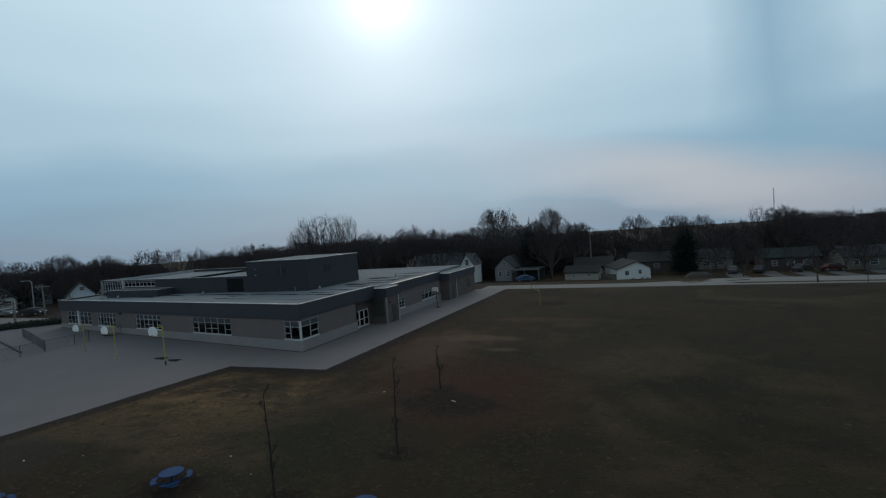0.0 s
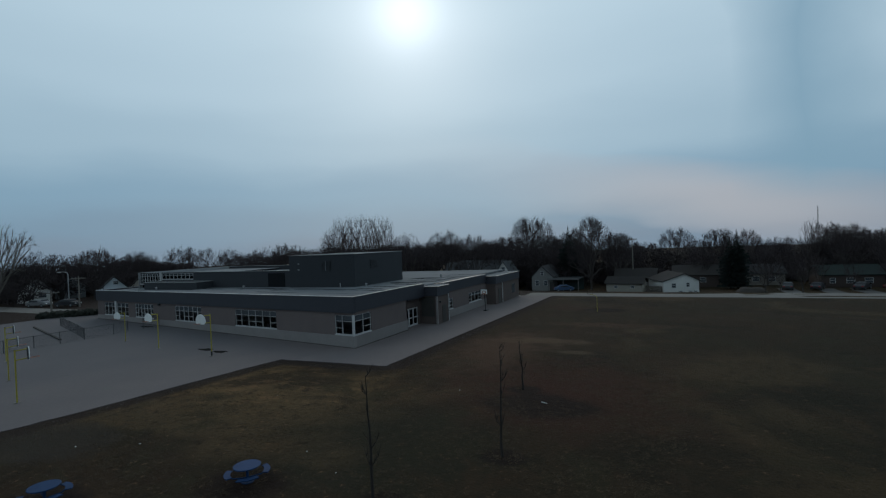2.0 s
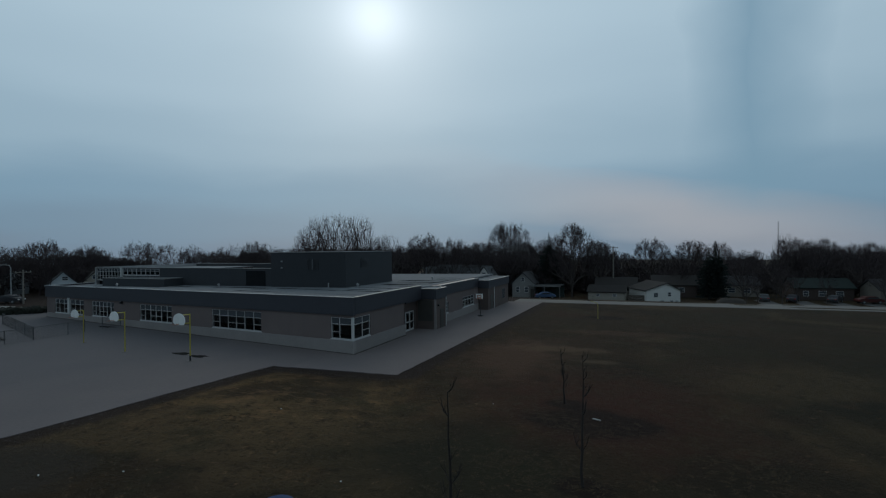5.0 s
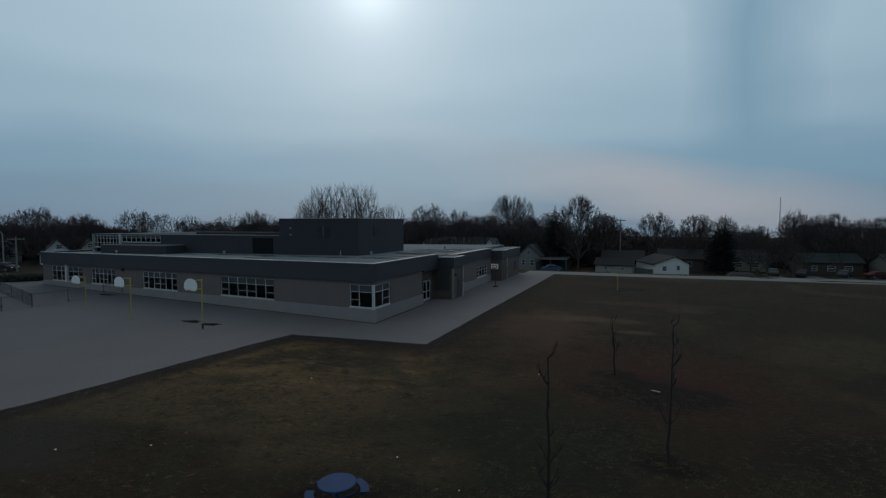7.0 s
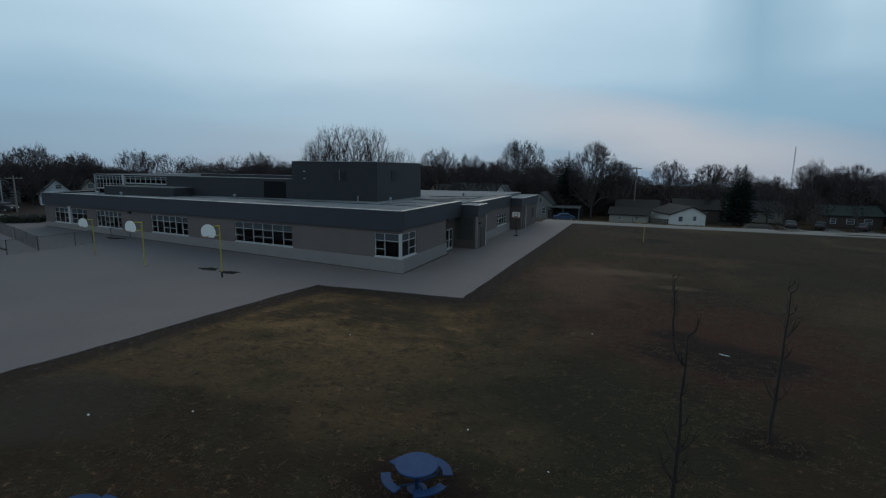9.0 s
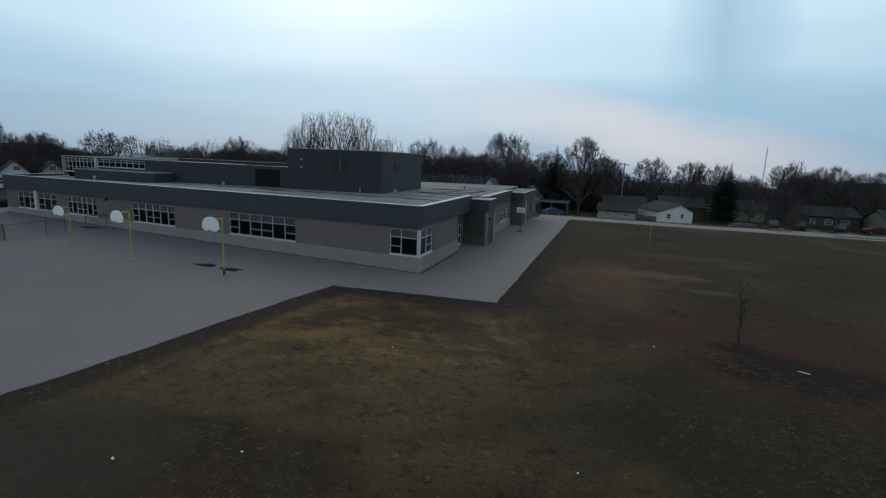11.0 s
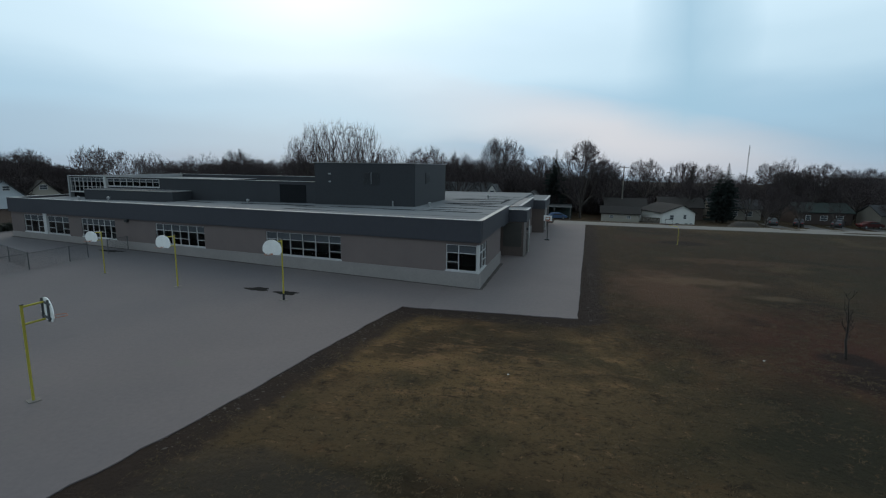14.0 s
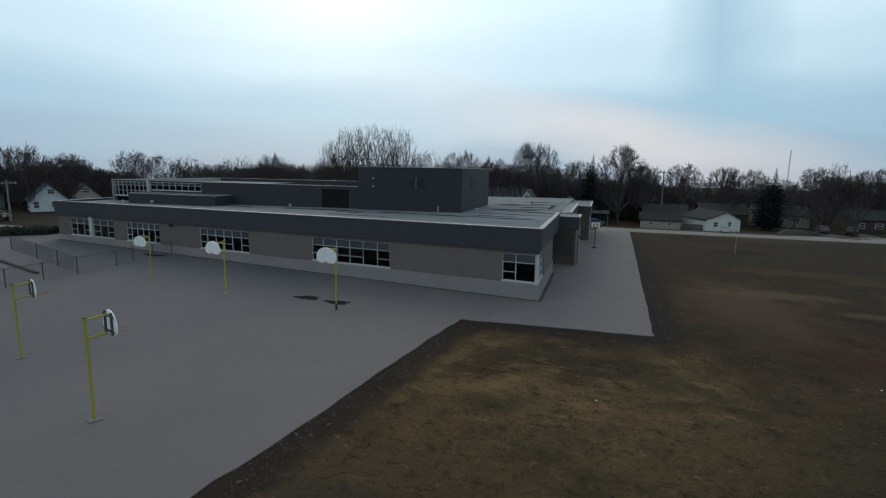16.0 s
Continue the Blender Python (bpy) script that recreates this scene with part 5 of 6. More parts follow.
def sapling(x, y, h, seed, forks=1):
    rnd = random.Random(seed)
    t = thing("sapling", pose(x, y, 0), "thin bare sapling planted in the turf", "tree", "saplings on the field")
    pts, p = [], Vector((0, 0, 0))
    for i in range(8):
        pts.append(p.copy())
        p += Vector((rnd.uniform(-0.05, 0.05), rnd.uniform(-0.05, 0.05), h / 7))
    part("trunk", tube(bmesh.new(), pts, [0.06 - 0.0066 * i for i in range(8)], 6), M["young_bark"], t)
    bm = bmesh.new()
    for k in range(16):
        i = rnd.randrange(2, 8)
        a = rnd.uniform(0, 6.28)
        L = rnd.uniform(0.25, 0.95) * (1.2 - i / 10)
        q = pts[i]
        e = q + Vector((math.cos(a) * L * 0.45, math.sin(a) * L * 0.45, L * 0.85))
        mid = (q + e) / 2 + Vector((math.cos(a), math.sin(a), -0.2)) * 0.07
        tube(bm, [q, mid, e], [0.018, 0.012, 0.006], 4)
        for j in range(2):
            b = rnd.uniform(0, 6.28)
            tube(bm, [mid, mid + Vector((math.cos(b) * 0.16, math.sin(b) * 0.16, 0.26))], [0.009, 0.005], 3)
    tagged(part("twig_spray", bm, M["young_bark"], t), kind="stuff")
    return t


sapling(18.05, -7.2, 2.7, 71)
sapling(20.0, -16.6, 4.5, 72)
sapling(17.0, -21.9, 4.6, 73)

# ------------------------------------------------------------------ houses


def house(x, y, turn, w, d, eave, ridge, wall, roof, label, apex=0.5, windows=(), doors=(), group="houses round the school", overhang=0.35, side_windows=()):
    """A gabled house: its gable end, w wide, faces -y before the turn and it runs d back. apex: where the ridge lies across the gable."""
    z = ground_z(x, y)
    h = thing("house", pose(x, y, z, 0, 0, turn), label, "house", group)
    ax = (apex - 0.5) * w
    bm = bmesh.new()
    prof = [(-w / 2, -0.3), (w / 2, -0.3), (w / 2, eave), (ax, ridge), (-w / 2, eave)]
    f = [bm.verts.new((px, 0, pz)) for px, pz in prof]
    b = [bm.verts.new((px, d, pz)) for px, pz in prof]
    bm.faces.new(f)
    bm.faces.new(b[::-1])
    for i in range(5):
        bm.faces.new((f[i], b[i], b[(i + 1) % 5], f[(i + 1) % 5]))
    bmesh.ops.recalc_face_normals(bm, faces=bm.faces[:])
    part("wall", bm, wall, h)
    for sgn in (-1, 1):
        ex = sgn * w / 2
        slope = Vector((ex - ax, 0, eave - ridge))
        out = slope.normalized() * overhang
        n = Vector((-slope.z, 0, slope.x)).normalized()
        n = n if n.z > 0 else -n
        p0, p1 = Vector((ax, 0, ridge)) + n * 0.02, Vector((ex, 0, eave)) + out + n * 0.02
        bm = bmesh.new()
        c = [bm.verts.new((q.x, yy, q.z)) for yy in (-overhang, d + overhang) for q in (p0, p1, p1 + n * 0.14, p0 + n * 0.14)]
        for q in ((0, 1, 2, 3), (7, 6, 5, 4), (0, 4, 5, 1), (1, 5, 6, 2), (2, 6, 7, 3), (3, 7, 4, 0)):
            bm.faces.new([c[i] for i in q])
        bmesh.ops.recalc_face_normals(bm, faces=bm.faces[:])
        part("roof", bm, roof, h, "shingled roof slope")

    def pane(ux, uz, ww, hh, face):
        wn = new("window")
        wn.parent = h
        t = 0.07
        if face == "front":
            wn.location = (ux, 0, uz)
        else:
            wn.location = (-w / 2 if face == "left" else w / 2, ux, uz)
            wn.rotation_euler = (0, 0, radians(-90 if face == "left" else 90))
        fr = bmesh.new()
        for x0, x1, z0, z1 in ((-ww / 2, ww / 2, -hh / 2, -hh / 2 + t), (-ww / 2, ww / 2, hh / 2 - t, hh / 2), (-ww / 2, -ww / 2 + t, -hh / 2 + t, hh / 2 - t), (ww / 2 - t, ww / 2, -hh / 2 + t, hh / 2 - t), (-ww / 2 + t, ww / 2 - t, -t / 2, t / 2)):
            box(fr, x0, x1, -0.06, 0.0, z0, z1)
        part("window_frame", fr, M["frame_white"], wn)
        part("pane", boxed(-ww / 2 + t, ww / 2 - t, -0.03, -0.012, -hh / 2 + t, hh / 2 - t), M["spandrel"], wn, "dark window pane")

    for ux, uz, ww, hh in windows:
        pane(ux, uz, ww, hh, "front")
    for face, ux, uz, ww, hh in side_windows:
        pane(ux, uz, ww, hh, face)
    for ux, ww, hh, mat in doors:
        dr = part("door", boxed(ux - ww / 2, ux + ww / 2, -0.07, -0.01, 0.02, hh, bevel=0.015), mat, h, "panelled door")
        if ww > 2:
            for k in range(3):
                part("door_panel", boxed(ux - ww / 2 + 0.1, ux + ww / 2 - 0.1, -0.09, -0.072, 0.12 + k * hh / 3, hh / 3 * (k + 1) - 0.05), mat, dr)
    return h


WHITE, CREAM, BEIGE, GREY = paint("white_siding", (0.62, 0.61, 0.58)), paint("cream_siding", (0.30, 0.275, 0.235)), paint("beige_siding", (0.20, 0.18, 0.155)), paint("grey_siding", (0.17, 0.18, 0.187))
DKROOF, BRROOF, GRROOF, GYROOF = paint("dark_shingles", (0.04, 0.04, 0.042), 0.95), paint("brown_shingles", (0.030, 0.026, 0.024), 0.95), paint("green_shingles", (0.022, 0.031, 0.028), 0.95), paint("grey_shingles", (0.07, 0.073, 0.077), 0.95)
REDB = paint("brown_red_brick", (0.06, 0.042, 0.036))
# beyond the lane
house(26.2, 75.2, 22, 7.0, 9.0, 2.3, 3.75, WHITE, BRROOF, "white-sided low house with a brown shingle roof", 0.6, [(-1.5, 1.4, 0.9, 0.95), (1.3, 1.5, 0.7, 0.9), (-0.2, 0.1, 0.8, 0.4), (1.7, 0.1, 0.7, 0.35), (2.8, 0.1, 0.7, 0.35)])
house(19.0, 78.0, 86, 5.6, 7.4, 1.9, 3.1, CREAM, BRROOF, "low cream garage with a brown roof", 0.5, side_windows=(("left", 2.0, 1.2, 0.8, 0.6), ("left", 5.4, 1.2, 0.8, 0.6)))
house(21.0, 86.0, 90, 7.0, 8.5, 2.6, 4.5, BEIGE, BRROOF, "beige house behind the garage", 0.5, (), (), side_windows=(("left", 2.4, 1.6, 1.2, 1.0), ("left", 6.0, 1.6, 1.2, 1.0)))
house(33.5, 92.0, 90, 8.0, 9.0, 2.8, 4.7, REDB, BRROOF, "dark brick house with a brown shingle roof", 0.5, side_windows=(("left", 3.0, 1.7, 1.2, 1.1), ("left", 8.0, 1.7, 1.4, 1.1)))
house(-3.4, 78.0, 0, 5.0, 9.0, 3.3, 5.7, paint("dull_white_siding", (0.22, 0.215, 0.207)), DKROOF, "dull white gabled house with a dark roof", 0.5, [(-1.2, 1.8, 0.9, 1.3), (0.8, 1.8, 0.9, 1.3), (0, 4.1, 0.8, 1.0)], [(2.2, 0.9, 2.0, M["door_dark"])])
house(-12.6, 79.0, 90, 8.0, 12.0, 4.6, 7.4, GREY, GYROOF, "house with a broad grey roof and white dormer", 0.5, (), side_windows=(("left", 3.0, 2.0, 1.2, 1.2),))
house(-11.4, 73.5, 0, 3.2, 5.5, 4.5, 6.9, WHITE, GYROOF, "white gabled dormer wing of a grey-roofed house", 0.5, [(0.0, 5.0, 0.9, 1.4)])
house(-21.5, 77.0, 90, 6.5, 5.5, 4.5, 7.0, paint("pink_siding", (0.42, 0.35, 0.32)), GYROOF, "small house with a pale gable and grey roof", 0.5)
house(-30.0, 80.0, 0, 3.5, 7.0, 4.4, 6.8, paint("tan_siding", (0.40, 0.30, 0.24)), BRROOF, "narrow tan gabled house behind the school", 0.5, [(0.0, 4.9, 0.8, 1.2)])
# along the street to the east
SIDE3 = (("left", 2.5, 1.4, 1.4, 1.1), ("left", 5.5, 1.4, 1.4, 1.1), ("left", 8.5, 1.4, 1.0, 1.1))
house(62.0, 93.0, 96, 7.0, 10.5, 2.6, 4.3, REDB, GRROOF, "brick bungalow with a green shingle roof", 0.5, side_windows=SIDE3)
house(46.5, 97.0, 92, 7.0, 10.5, 2.6, 4.4, BEIGE, DKROOF, "beige bungalow with a dark roof", 0.5, side_windows=SIDE3)
house(75.0, 90.0, 98, 7.0, 10.5, 2.6, 4.4, paint("dim_cream_siding", (0.15, 0.137, 0.117)), DKROOF, "cream bungalow with a dark roof", 0.5, side_windows=SIDE3)
house(90.0, 88.0, 98, 7.0, 10.5, 2.7, 4.6, GREY, DKROOF, "grey bungalow with a dark roof", 0.5, side_windows=SIDE3)
house(106.0, 86.0, 98, 7.0, 10.5, 2.7, 4.6, BEIGE, BRROOF, "beige bungalow with a brown roof", 0.5, side_windows=SIDE3)
for i, x in enumerate((44.0, 50.5, 56.0, 61.5, 68.0, 80.0, 95.0)):
    strip("driveway", x, x + 3.0, lambda q: 68.0, lambda q: 86.0, 0.05, M["drive"], "worn grey concrete driveway", step=1.5, category="driveway")
# to the west
BLUEW = paint("pale_blue_siding", (0.44, 0.48, 0.51))
house(-86.6, 29.0, 62, 5.2, 5.5, 2.0, 4.6, BLUEW, GYROOF, "pale blue gabled house with a dormer window", 0.5, [(0.3, 3.4, 1.0, 0.8), (-1.8, 1.2, 0.8, 1.2), (1.0, 1.2, 1.6, 1.0)])
house(-86.0, 35.0, 62, 4.8, 5.5, 2.1, 4.5, CREAM, BRROOF, "brown-roofed house with a pale gable", 0.5, [(0, 3.4, 1.2, 0.9), (-1.7, 1.3, 0.8, 1.1)])
house(-100.0, 27.0, 62, 5.6, 8.0, 2.4, 4.6, GREY, DKROOF, "dark-roofed grey house across the street", 0.5, [(0, 3.9, 1.0, 0.9), (1.4, 1.5, 1.4, 1.1)], [(-1.6, 0.9, 2.0, M["door_dark"])])
house(-99.0, 19.5, 62, 5.6, 8.0, 2.4, 4.6, WHITE, DKROOF, "white house across the street", 0.5, [(0, 3.9, 1.0, 0.9), (1.4, 1.5, 1.4, 1.1)])


def board_fence(p, q, height, label):
    """Upright boards on two rails between posts."""
    a, b = Vector((*p, ground_z(*p))), Vector((*q, ground_z(*q)))
    L = (b - a).length
    t = thing("board_fence", pose(a.x, a.y, min(a.z, b.z), 0, 0, math.degrees(math.atan2(b.y - a.y, b.x - a.x))), label, "fence")
    mat = paint("weathered_boards", (0.10, 0.085, 0.072), 0.9)
    for i in range(int(L / 2) + 1):
        x = L * i / int(L / 2)
        part("post", boxed(x - 0.05, x + 0.05, 0.03, 0.13, -0.2, height), mat, t)
    for z in (0.3, height - 0.25):
        part("rail", boxed(0, L, 0.0, 0.03, z, z + 0.09), mat, t)
    k = int(L / 0.16)
    for i in range(k):
        x = L * i / k
        part("board", boxed(x, x + 0.14, -0.025, 0.0, 0.05, height - 0.03 * (i % 3)), mat, t)


board_fence((19.4, 75.6), (22.6, 74.6), 1.3, "weathered brown board fence between two garages")


DULLW = paint("dull_white_trim", (0.14, 0.14, 0.137))


def carport():
    z = ground_z(3.5, 78)
    c = thing("carport", pose(1.7, 77.0, z), "dark open carport with a pale roof edge", "carport")
    part("roof", boxed(-3.6, 3.6, 0, 6, 2.7, 2.9, bevel=0.03), DKROOF, c)
    part("fascia_board", boxed(-3.7, 3.7, -0.06, 0.0, 2.62, 2.95), DULLW, c, "pale roof edge")
    for x in (-3.4, 0.0, 3.4):
        part("post", boxed(x - 0.08, x + 0.08, 0.1, 0.26, -0.2, 2.7), DULLW, c)
    part("back_wall", boxed(-3.6, 3.6, 5.8, 6.0, -0.2, 2.7), paint("dark_green_wall", (0.03, 0.045, 0.042)), c)


carport()


def car(x, y, turn, colour, label, on=0.03):
    c = thing("car", pose(x, y, ground_z(x, y) + on, 0, 0, turn), label, "car", "parked cars")
    prof = [(-2.15, 0.35), (-2.2, 0.75), (-1.9, 0.95), (-1.35, 1.0), (-0.85, 1.42), (0.75, 1.45), (1.35, 1.02), (2.05, 0.9), (2.2, 0.6), (2.15, 0.35)]

    def loft(bm, pr, hw, tuck):
        a = [bm.verts.new((px, -hw + (tuck if pz > 1.03 else 0), pz)) for px, pz in pr]
        b = [bm.verts.new((px, hw - (tuck if pz > 1.03 else 0), pz)) for px, pz in pr]
        k = len(pr)
        bm.faces.new(a)
        bm.faces.new(b[::-1])
        for i in range(k):
            bm.faces.new((a[i], b[i], b[(i + 1) % k], a[(i + 1) % k]))
        bmesh.ops.recalc_face_normals(bm, faces=bm.faces[:])
        return bm

    body = loft(bmesh.new(), prof, 0.86, 0.14)
    bmesh.ops.bevel(body, geom=body.edges[:], offset=0.05, segments=2, affect="EDGES")
    part("body", body, paint(colour[0], colour[1], 0.55), c)
    for s in (-1, 1):
        gl = bmesh.new()
        prism(gl, [(-1.05, 1.05), (1.05, 1.05), (0.62, 1.36), (-0.72, 1.34)], -0.006, 0.006)
        g = part("side_glass", gl, M["spandrel"], c)
        g.rotation_euler = (radians(90 - s * 10), 0, 0)
        g.location = (0, s * 0.79, 0.0)
        g.location.y = s * (0.80 + 0.21)
    part("windscreen", boxed(0.86, 1.22, -0.6, 0.6, 1.1, 1.36), M["spandrel"], c)
    for px in (-1.35, 1.35):
        for s in (-1, 1):
            w = part("wheel", tube(bmesh.new(), [(px, s * 0.72, 0.32), (px, s * 0.90, 0.32)], 0.32, 18), M["black"], c)
            part("hub", tube(bmesh.new(), [(px, s * 0.9, 0.32), (px, s * 0.915, 0.32)], 0.18, 12), M["steel"], w)
    for s in (-1, 1):
        part("headlight", boxed(2.12, 2.2, s * 0.6 - 0.18, s * 0.6 + 0.18, 0.6, 0.76, bevel=0.02), M["board"], c)
        part("tail_light", boxed(-2.2, -2.13, s * 0.62 - 0.16, s * 0.62 + 0.16, 0.68, 0.84, bevel=0.02), paint("red_lens", (0.3, 0.02, 0.02), 0.3), c)
    return c


car(2.2, 75.5, 20, ("blue_car_paint", (0.05, 0.09, 0.17)), "blue car parked by the carport")
car(50.5, 84.0, 70, ("dark_car_paint", (0.03, 0.03, 0.035)), "black car parked on a drive", 0.06)
car(57.6, 84.5, 60, ("dark_grey_car_paint", (0.045, 0.045, 0.05)), "dark grey car parked on a drive", 0.06)
car(62.9, 84.0, 12, ("red_car_paint", (0.06, 0.012, 0.010)), "red car parked before the green-roofed house", 0.06)
car(45.6, 84.0, 80, ("dim_silver_car_paint", (0.06, 0.062, 0.065)), "silver car parked on a drive", 0.06)
car(-86.0, 14.5, 20, ("silver_car_paint", (0.2, 0.2, 0.205)), "silver car parked on the street")
car(-79.0, 16.0, 20, ("dark_car_paint", (0.03, 0.03, 0.035)), "black car parked on the street")

# ------------------------------------------------------- poles and mast


def street_lamp(x, y, h, turn):
    t = thing("street_lamp", pose(x, y, 0, 0, 0, turn), "grey steel street lamp with one curved arm", "street lamp")
    part("pole", tube(bmesh.new(), [(0, 0, 0), (0, 0, h - 0.5), (0.25, 0, h - 0.1), (0.9, 0, h), (1.7, 0, h)], [0.12, 0.09, 0.07, 0.06, 0.05], 8), M["cap"], t)
    part("lamp_head", boxed(1.6, 2.3, -0.14, 0.14, h - 0.1, h + 0.06, bevel=0.03), M["cap"], t)


def utility_pole(x, y, top, turn, label):
    z = ground_z(x, y)
    t = thing("utility_pole", pose(x, y, z, 0, 0, turn), label, "utility pole", "utility poles")
    h = top - z
    part("pole", tube(bmesh.new(), [(0, 0, 0), (0, 0, h)], [0.16, 0.11], 8), M["wood_pole"], t)
    part("crossarm", boxed(-1.1, 1.1, -0.06, 0.06, h - 0.5, h - 0.36), M["wood_pole"], t)
    for k in (-1.0, -0.4, 0.4, 1.0):
        part("insulator", tube(bmesh.new(), [(k, 0, h - 0.36), (k, 0, h - 0.2)], 0.05, 6), M["steel"], t)
    return t


street_lamp(-81.5, 17.5, 6.6, 200)
utility_pole(-76.0, 16.5, 5.8, 60, "weathered wooden utility pole by the street")
utility_pole(16.1, 85.6, 8.8, 10, "weathered wooden utility pole behind the garage")
utility_pole(-64.5, 6.5, 4.2, 60, "short wooden utility pole beside the playground")


def mast():
    x, y, top = 72.8, 196.0, 18.0
    z = ground_z(x, y)
    t = thing("radio_mast", pose(x, y, z), "thin grey lattice radio mast in the distance", "mast")
    h = top - z
    for k in range(3):
        a = 2.094 * k
        part("leg", tube(bmesh.new(), [(0.32 * math.cos(a), 0.32 * math.sin(a), 0), (0.16 * math.cos(a), 0.16 * math.sin(a), h)], 0.035, 5), M["antenna"], t)
    bm = bmesh.new()
    for i in range(int(h / 1.0)):
        r = 0.32 - 0.16 * i / h
        for k in range(3):
            a, b = 2.094 * k, 2.094 * (k + 1)
            tube(bm, [(r * math.cos(a), r * math.sin(a), i), (r * math.cos(b), r * math.sin(b), i + 1.0)], 0.03, 3, caps=False)
    part("bracing", bm, M["antenna"], t)


mast()


def hill_building():
    t = thing("apartment_block", pose(93.0, 158.0, -3.0, 0, 0, -12), "dark flat-roofed block on rising ground far off", "building")
    part("wall", boxed(-4, 12, 0, 14, 0, 8.6), paint("dark_block_wall", (0.07, 0.07, 0.075)), t)
    part("roof", boxed(-4.4, 12.4, -0.4, 14.4, 8.6, 9.0), DKROOF, t)
    for i in range(4):
        for k in range(2):
            part("window", boxed(-2.8 + i * 3.6, -1.3 + i * 3.6, -0.05, -0.01, 2 + k * 3.4, 3.6 + k * 3.4), M["spandrel"], t)


hill_building()

# ------------------------------------------------------------- small things


def litter(x, y, size, seed, label="scrap of white litter lying on the turf"):
    rnd = random.Random(seed)
    bm = bmesh.new()
    r = bmesh.ops.create_icosphere(bm, subdivisions=1, radius=size)
    for v in r["verts"]:
        v.co = Vector((v.co.x * rnd.uniform(0.5, 1.2), v.co.y * rnd.uniform(0.3, 0.8), max(0, v.co.z * 0.3 + size * 0.2)))
    solid("litter", bm, M["paper"], label, "litter", at=pose(x, y, 0.01, 0, 0, rnd.uniform(0, 180)), group="litter on the field")


for i, (x, y, s) in enumerate(((3.8, -13.3, 0.07), (14.4, -8.6, 0.06), (11.6, -19.3, 0.05), (10.4, -21.3, 0.045), (14.2, -20.5, 0.045), (0.3, -23.0, 0.08), (3.1, -21.6, 0.06))):
    litter(x, y, s, 200 + i)
bm = bmesh.new()
box(bm, -0.2, 0.2, -0.03, 0.03, 0.02, 0.05, bevel=0.01)
solid("white_board", bm, M["paper"], "pale broken board lying on bare soil", "board", at=pose(19.9, -9.3, 0.01, 0, 3, -14))


def straw_surface():
    """Blades of straw, each its own tone from dark stubble to bleached."""
    m = surface("straw_blades", (0.10, 0.065, 0.03), (0.07, 0.05, 0.024), 0.95, 0.7, 9.0, 0.0)
    nt = m.node_tree
    geo = nt.nodes.new("ShaderNodeNewGeometry")
    r = nt.nodes.new("ShaderNodeValToRGB")
    el = r.color_ramp.elements
    el.new(0.5)
    el.new(0.9)
    for e, (p, c) in zip(el, ((0.0, (0.022, 0.017, 0.009)), (0.45, (0.050, 0.034, 0.016)), (0.85, (0.066, 0.044, 0.020)), (1.0, (0.080, 0.056, 0.028)))):
        e.position, e.color = p, (*c, 1)
    nt.links.new(geo.outputs["Random Per Island"], r.inputs[0])
    nt.links.new(r.outputs[0], nt.nodes["Principled BSDF"].inputs["Base Color"])
    return m


def dry_tufts():
    """Short straw lying this way and that over the nearer turf, in clumps."""
    rnd = np.random.default_rng(5)
    clumps, per = 15000, 9
    x = rnd.uniform(-7, 27, clumps)
    y = rnd.uniform(-29, 2, clumps)
    keep = (y < -5.9) | (x > 7.8)
    keep &= x > np.interp(y, [-24.0, -5.5], [-5.6, -2.6])
    drift = np.sin(x * 0.8 + 1.3 * np.sin(y * 0.6)) + np.sin(y * 1.1 + x * 0.35)
    keep &= drift > rnd.uniform(-1.6, 1.4, clumps)
    x, y = np.repeat(x[keep], per), np.repeat(y[keep], per)
    k = len(x)
    x, y = x + rnd.normal(0, 0.09, k), y + rnd.normal(0, 0.06, k)
    a = rnd.normal(0.5, 1.2, k)
    w = rnd.uniform(0.05, 0.16, k)
    s = rnd.uniform(0.006, 0.018, k)
    h = rnd.uniform(0.008, 0.06, k)
    vs = np.zeros((k, 3, 3))
    vs[:, 0] = np.stack([x - np.sin(a) * s, y + np.cos(a) * s, 0 * x + 0.002], 1)
    vs[:, 1] = np.stack([x + np.sin(a) * s, y - np.cos(a) * s, 0 * x + 0.002], 1)
    vs[:, 2] = np.stack([x + np.cos(a) * w, y + np.sin(a) * w, h], 1)
    ob = new("dry_grass", mesh_of("dry_grass", vs.reshape(-1, 3), np.arange(k * 3).reshape(-1, 3), straw_surface()))
    tagged(ob, "short dry straw grass lying on the turf", "grass", kind="stuff")


dry_tufts()


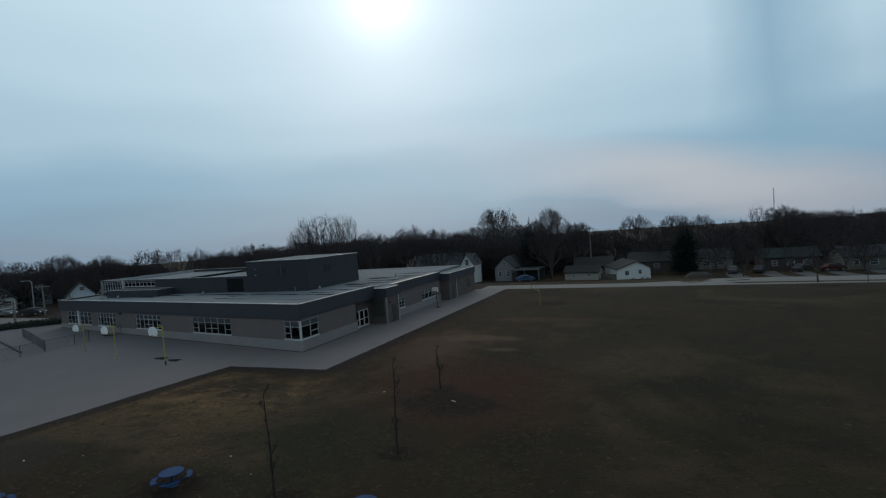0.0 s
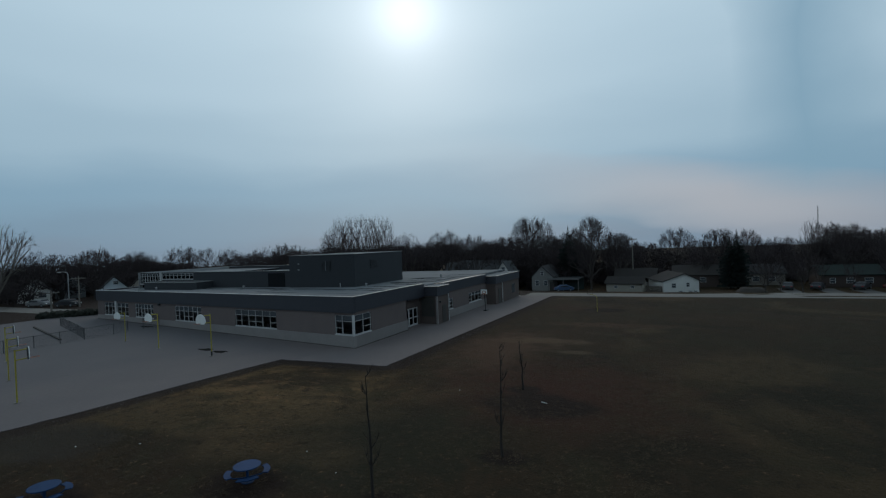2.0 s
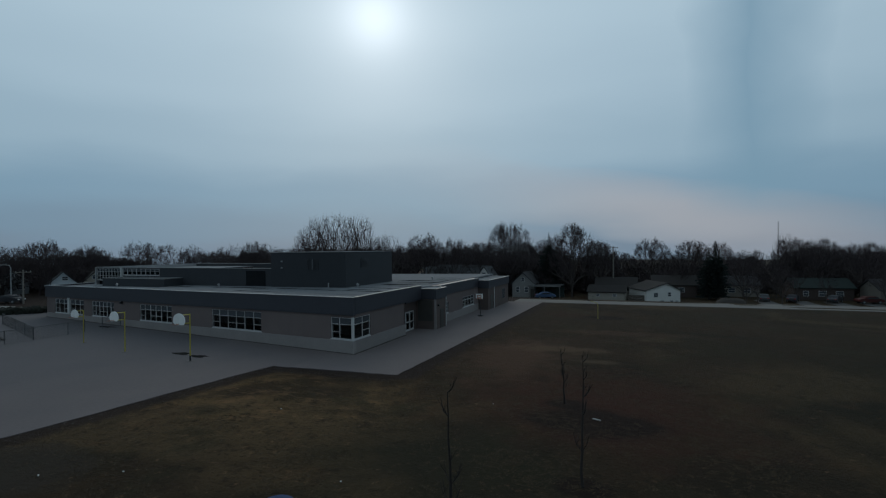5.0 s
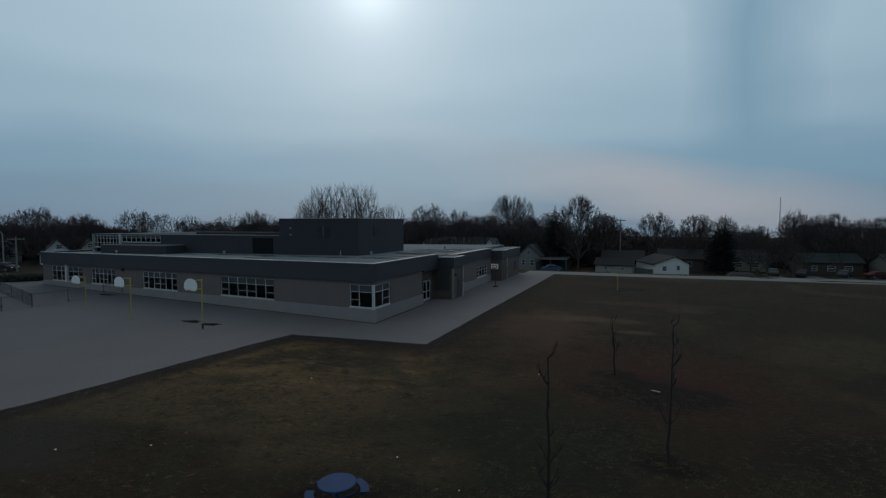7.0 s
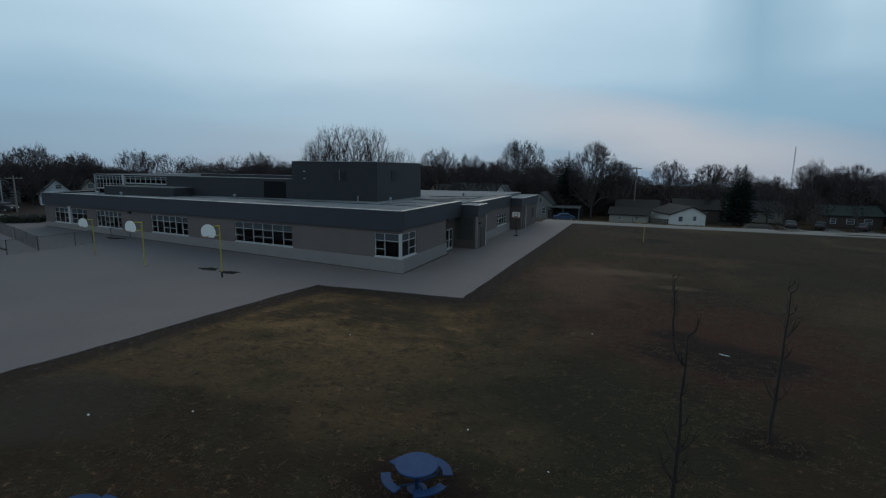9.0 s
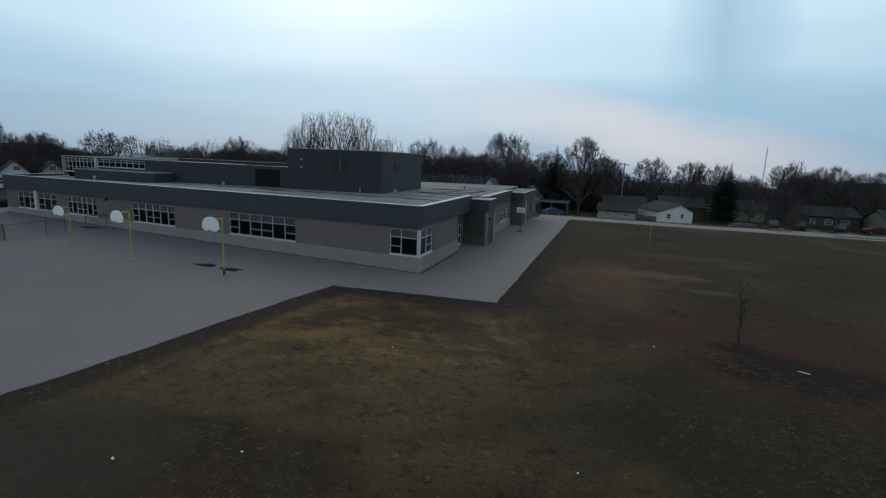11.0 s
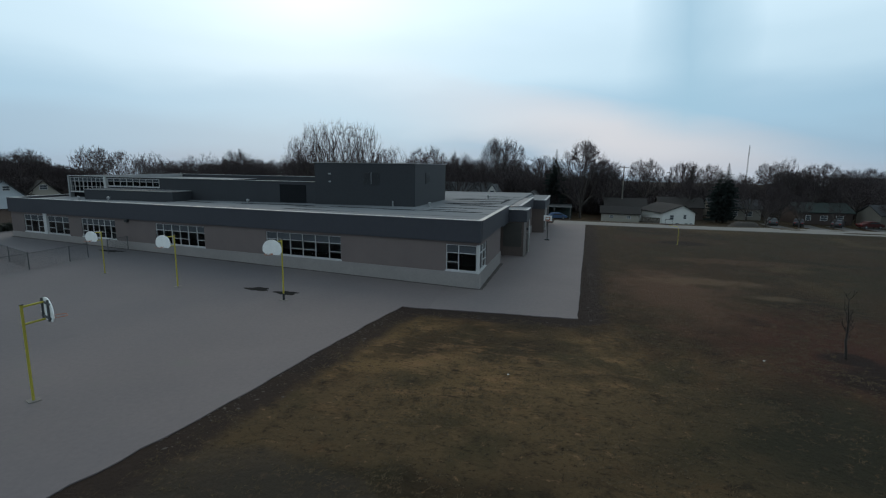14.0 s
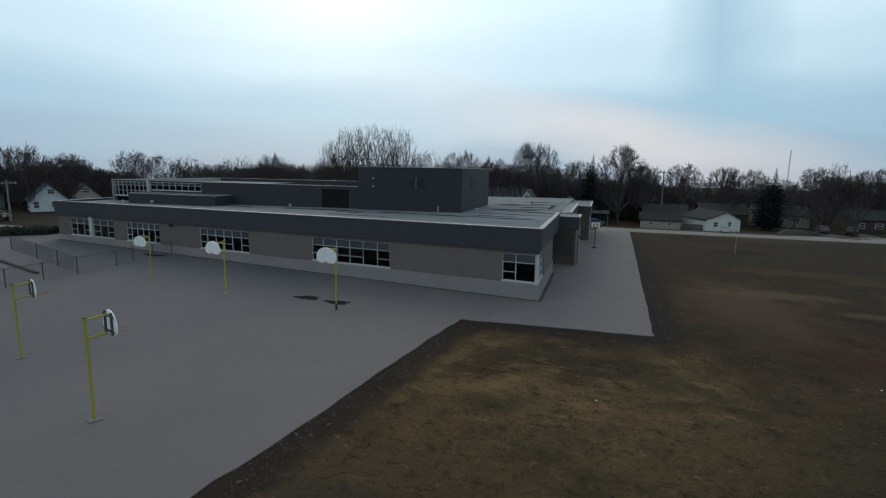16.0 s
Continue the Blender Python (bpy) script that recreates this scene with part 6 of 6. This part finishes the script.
def leaf_drift():
    """Pale scraps of leaf and grit on the bare strip along the asphalt."""
    rnd = np.random.default_rng(9)
    k = 800
    f = rnd.uniform(0, 1, k)
    x = np.interp(f, [0, 0.45, 0.62, 1.0], [-5.9, -3.6, 6.9, 7.2]) + np.abs(rnd.normal(0, 0.55, k)) + 0.12
    y = np.interp(f, [0, 0.45, 0.62, 1.0], [-21.5, -6.4, -5.8, 12.0]) + np.where((f > 0.45) & (f < 0.62), -np.abs(rnd.normal(0, 0.4, k)), 0)
    a = rnd.uniform(0, 6.28, k)
    s = rnd.uniform(0.012, 0.05, k) * np.where(rnd.random(k) > 0.9, 2.2, 1.0)
    vs = np.zeros((k, 4, 3))
    for j in range(4):
        b = a + j * 1.57
        vs[:, j] = np.stack([x + np.cos(b) * s * (1 if j % 2 else 0.6), y + np.sin(b) * s * (1 if j % 2 else 0.6), 0.012 + rnd.uniform(0, 0.02, k)], 1)
    ob = new("leaf_scraps", mesh_of("leaf_scraps", vs.reshape(-1, 3), np.arange(k * 4).reshape(-1, 4), M["leaf"]))
    tagged(ob, "pale dead leaf scraps beside the asphalt", "leaves", kind="stuff")


leaf_drift()


def mulch_heap(x, y, w, d, h, label):
    """Low uneven heap with slumped sides."""
    rnd = random.Random(77)
    bm = bmesh.new()
    k, m = 22, 9
    rows = []
    for i in range(k + 1):
        u = i / k * 2 - 1
        row = []
        for j in range(m + 1):
            v = j / m * 2 - 1
            f = max(0.0, 1 - abs(u) ** 5) * max(0.0, 1 - abs(v) ** 3)
            row.append(bm.verts.new((u * w / 2, v * d / 2, h * f * (0.85 + rnd.uniform(-0.12, 0.12)) - 0.05)))
        rows.append(row)
    for a_, b_ in zip(rows, rows[1:]):
        for j in range(m):
            bm.faces.new((a_[j], b_[j], b_[j + 1], a_[j + 1]))
    solid("mulch_heap", bm, M["mulch"], label, "heap", smooth=True, at=pose(x, y, ground_z(x, y), 0, 0, 8))


mulch_heap(38.6, 77.0, 5.4, 2.6, 1.2, "low grey-brown heap of brush and mulch")
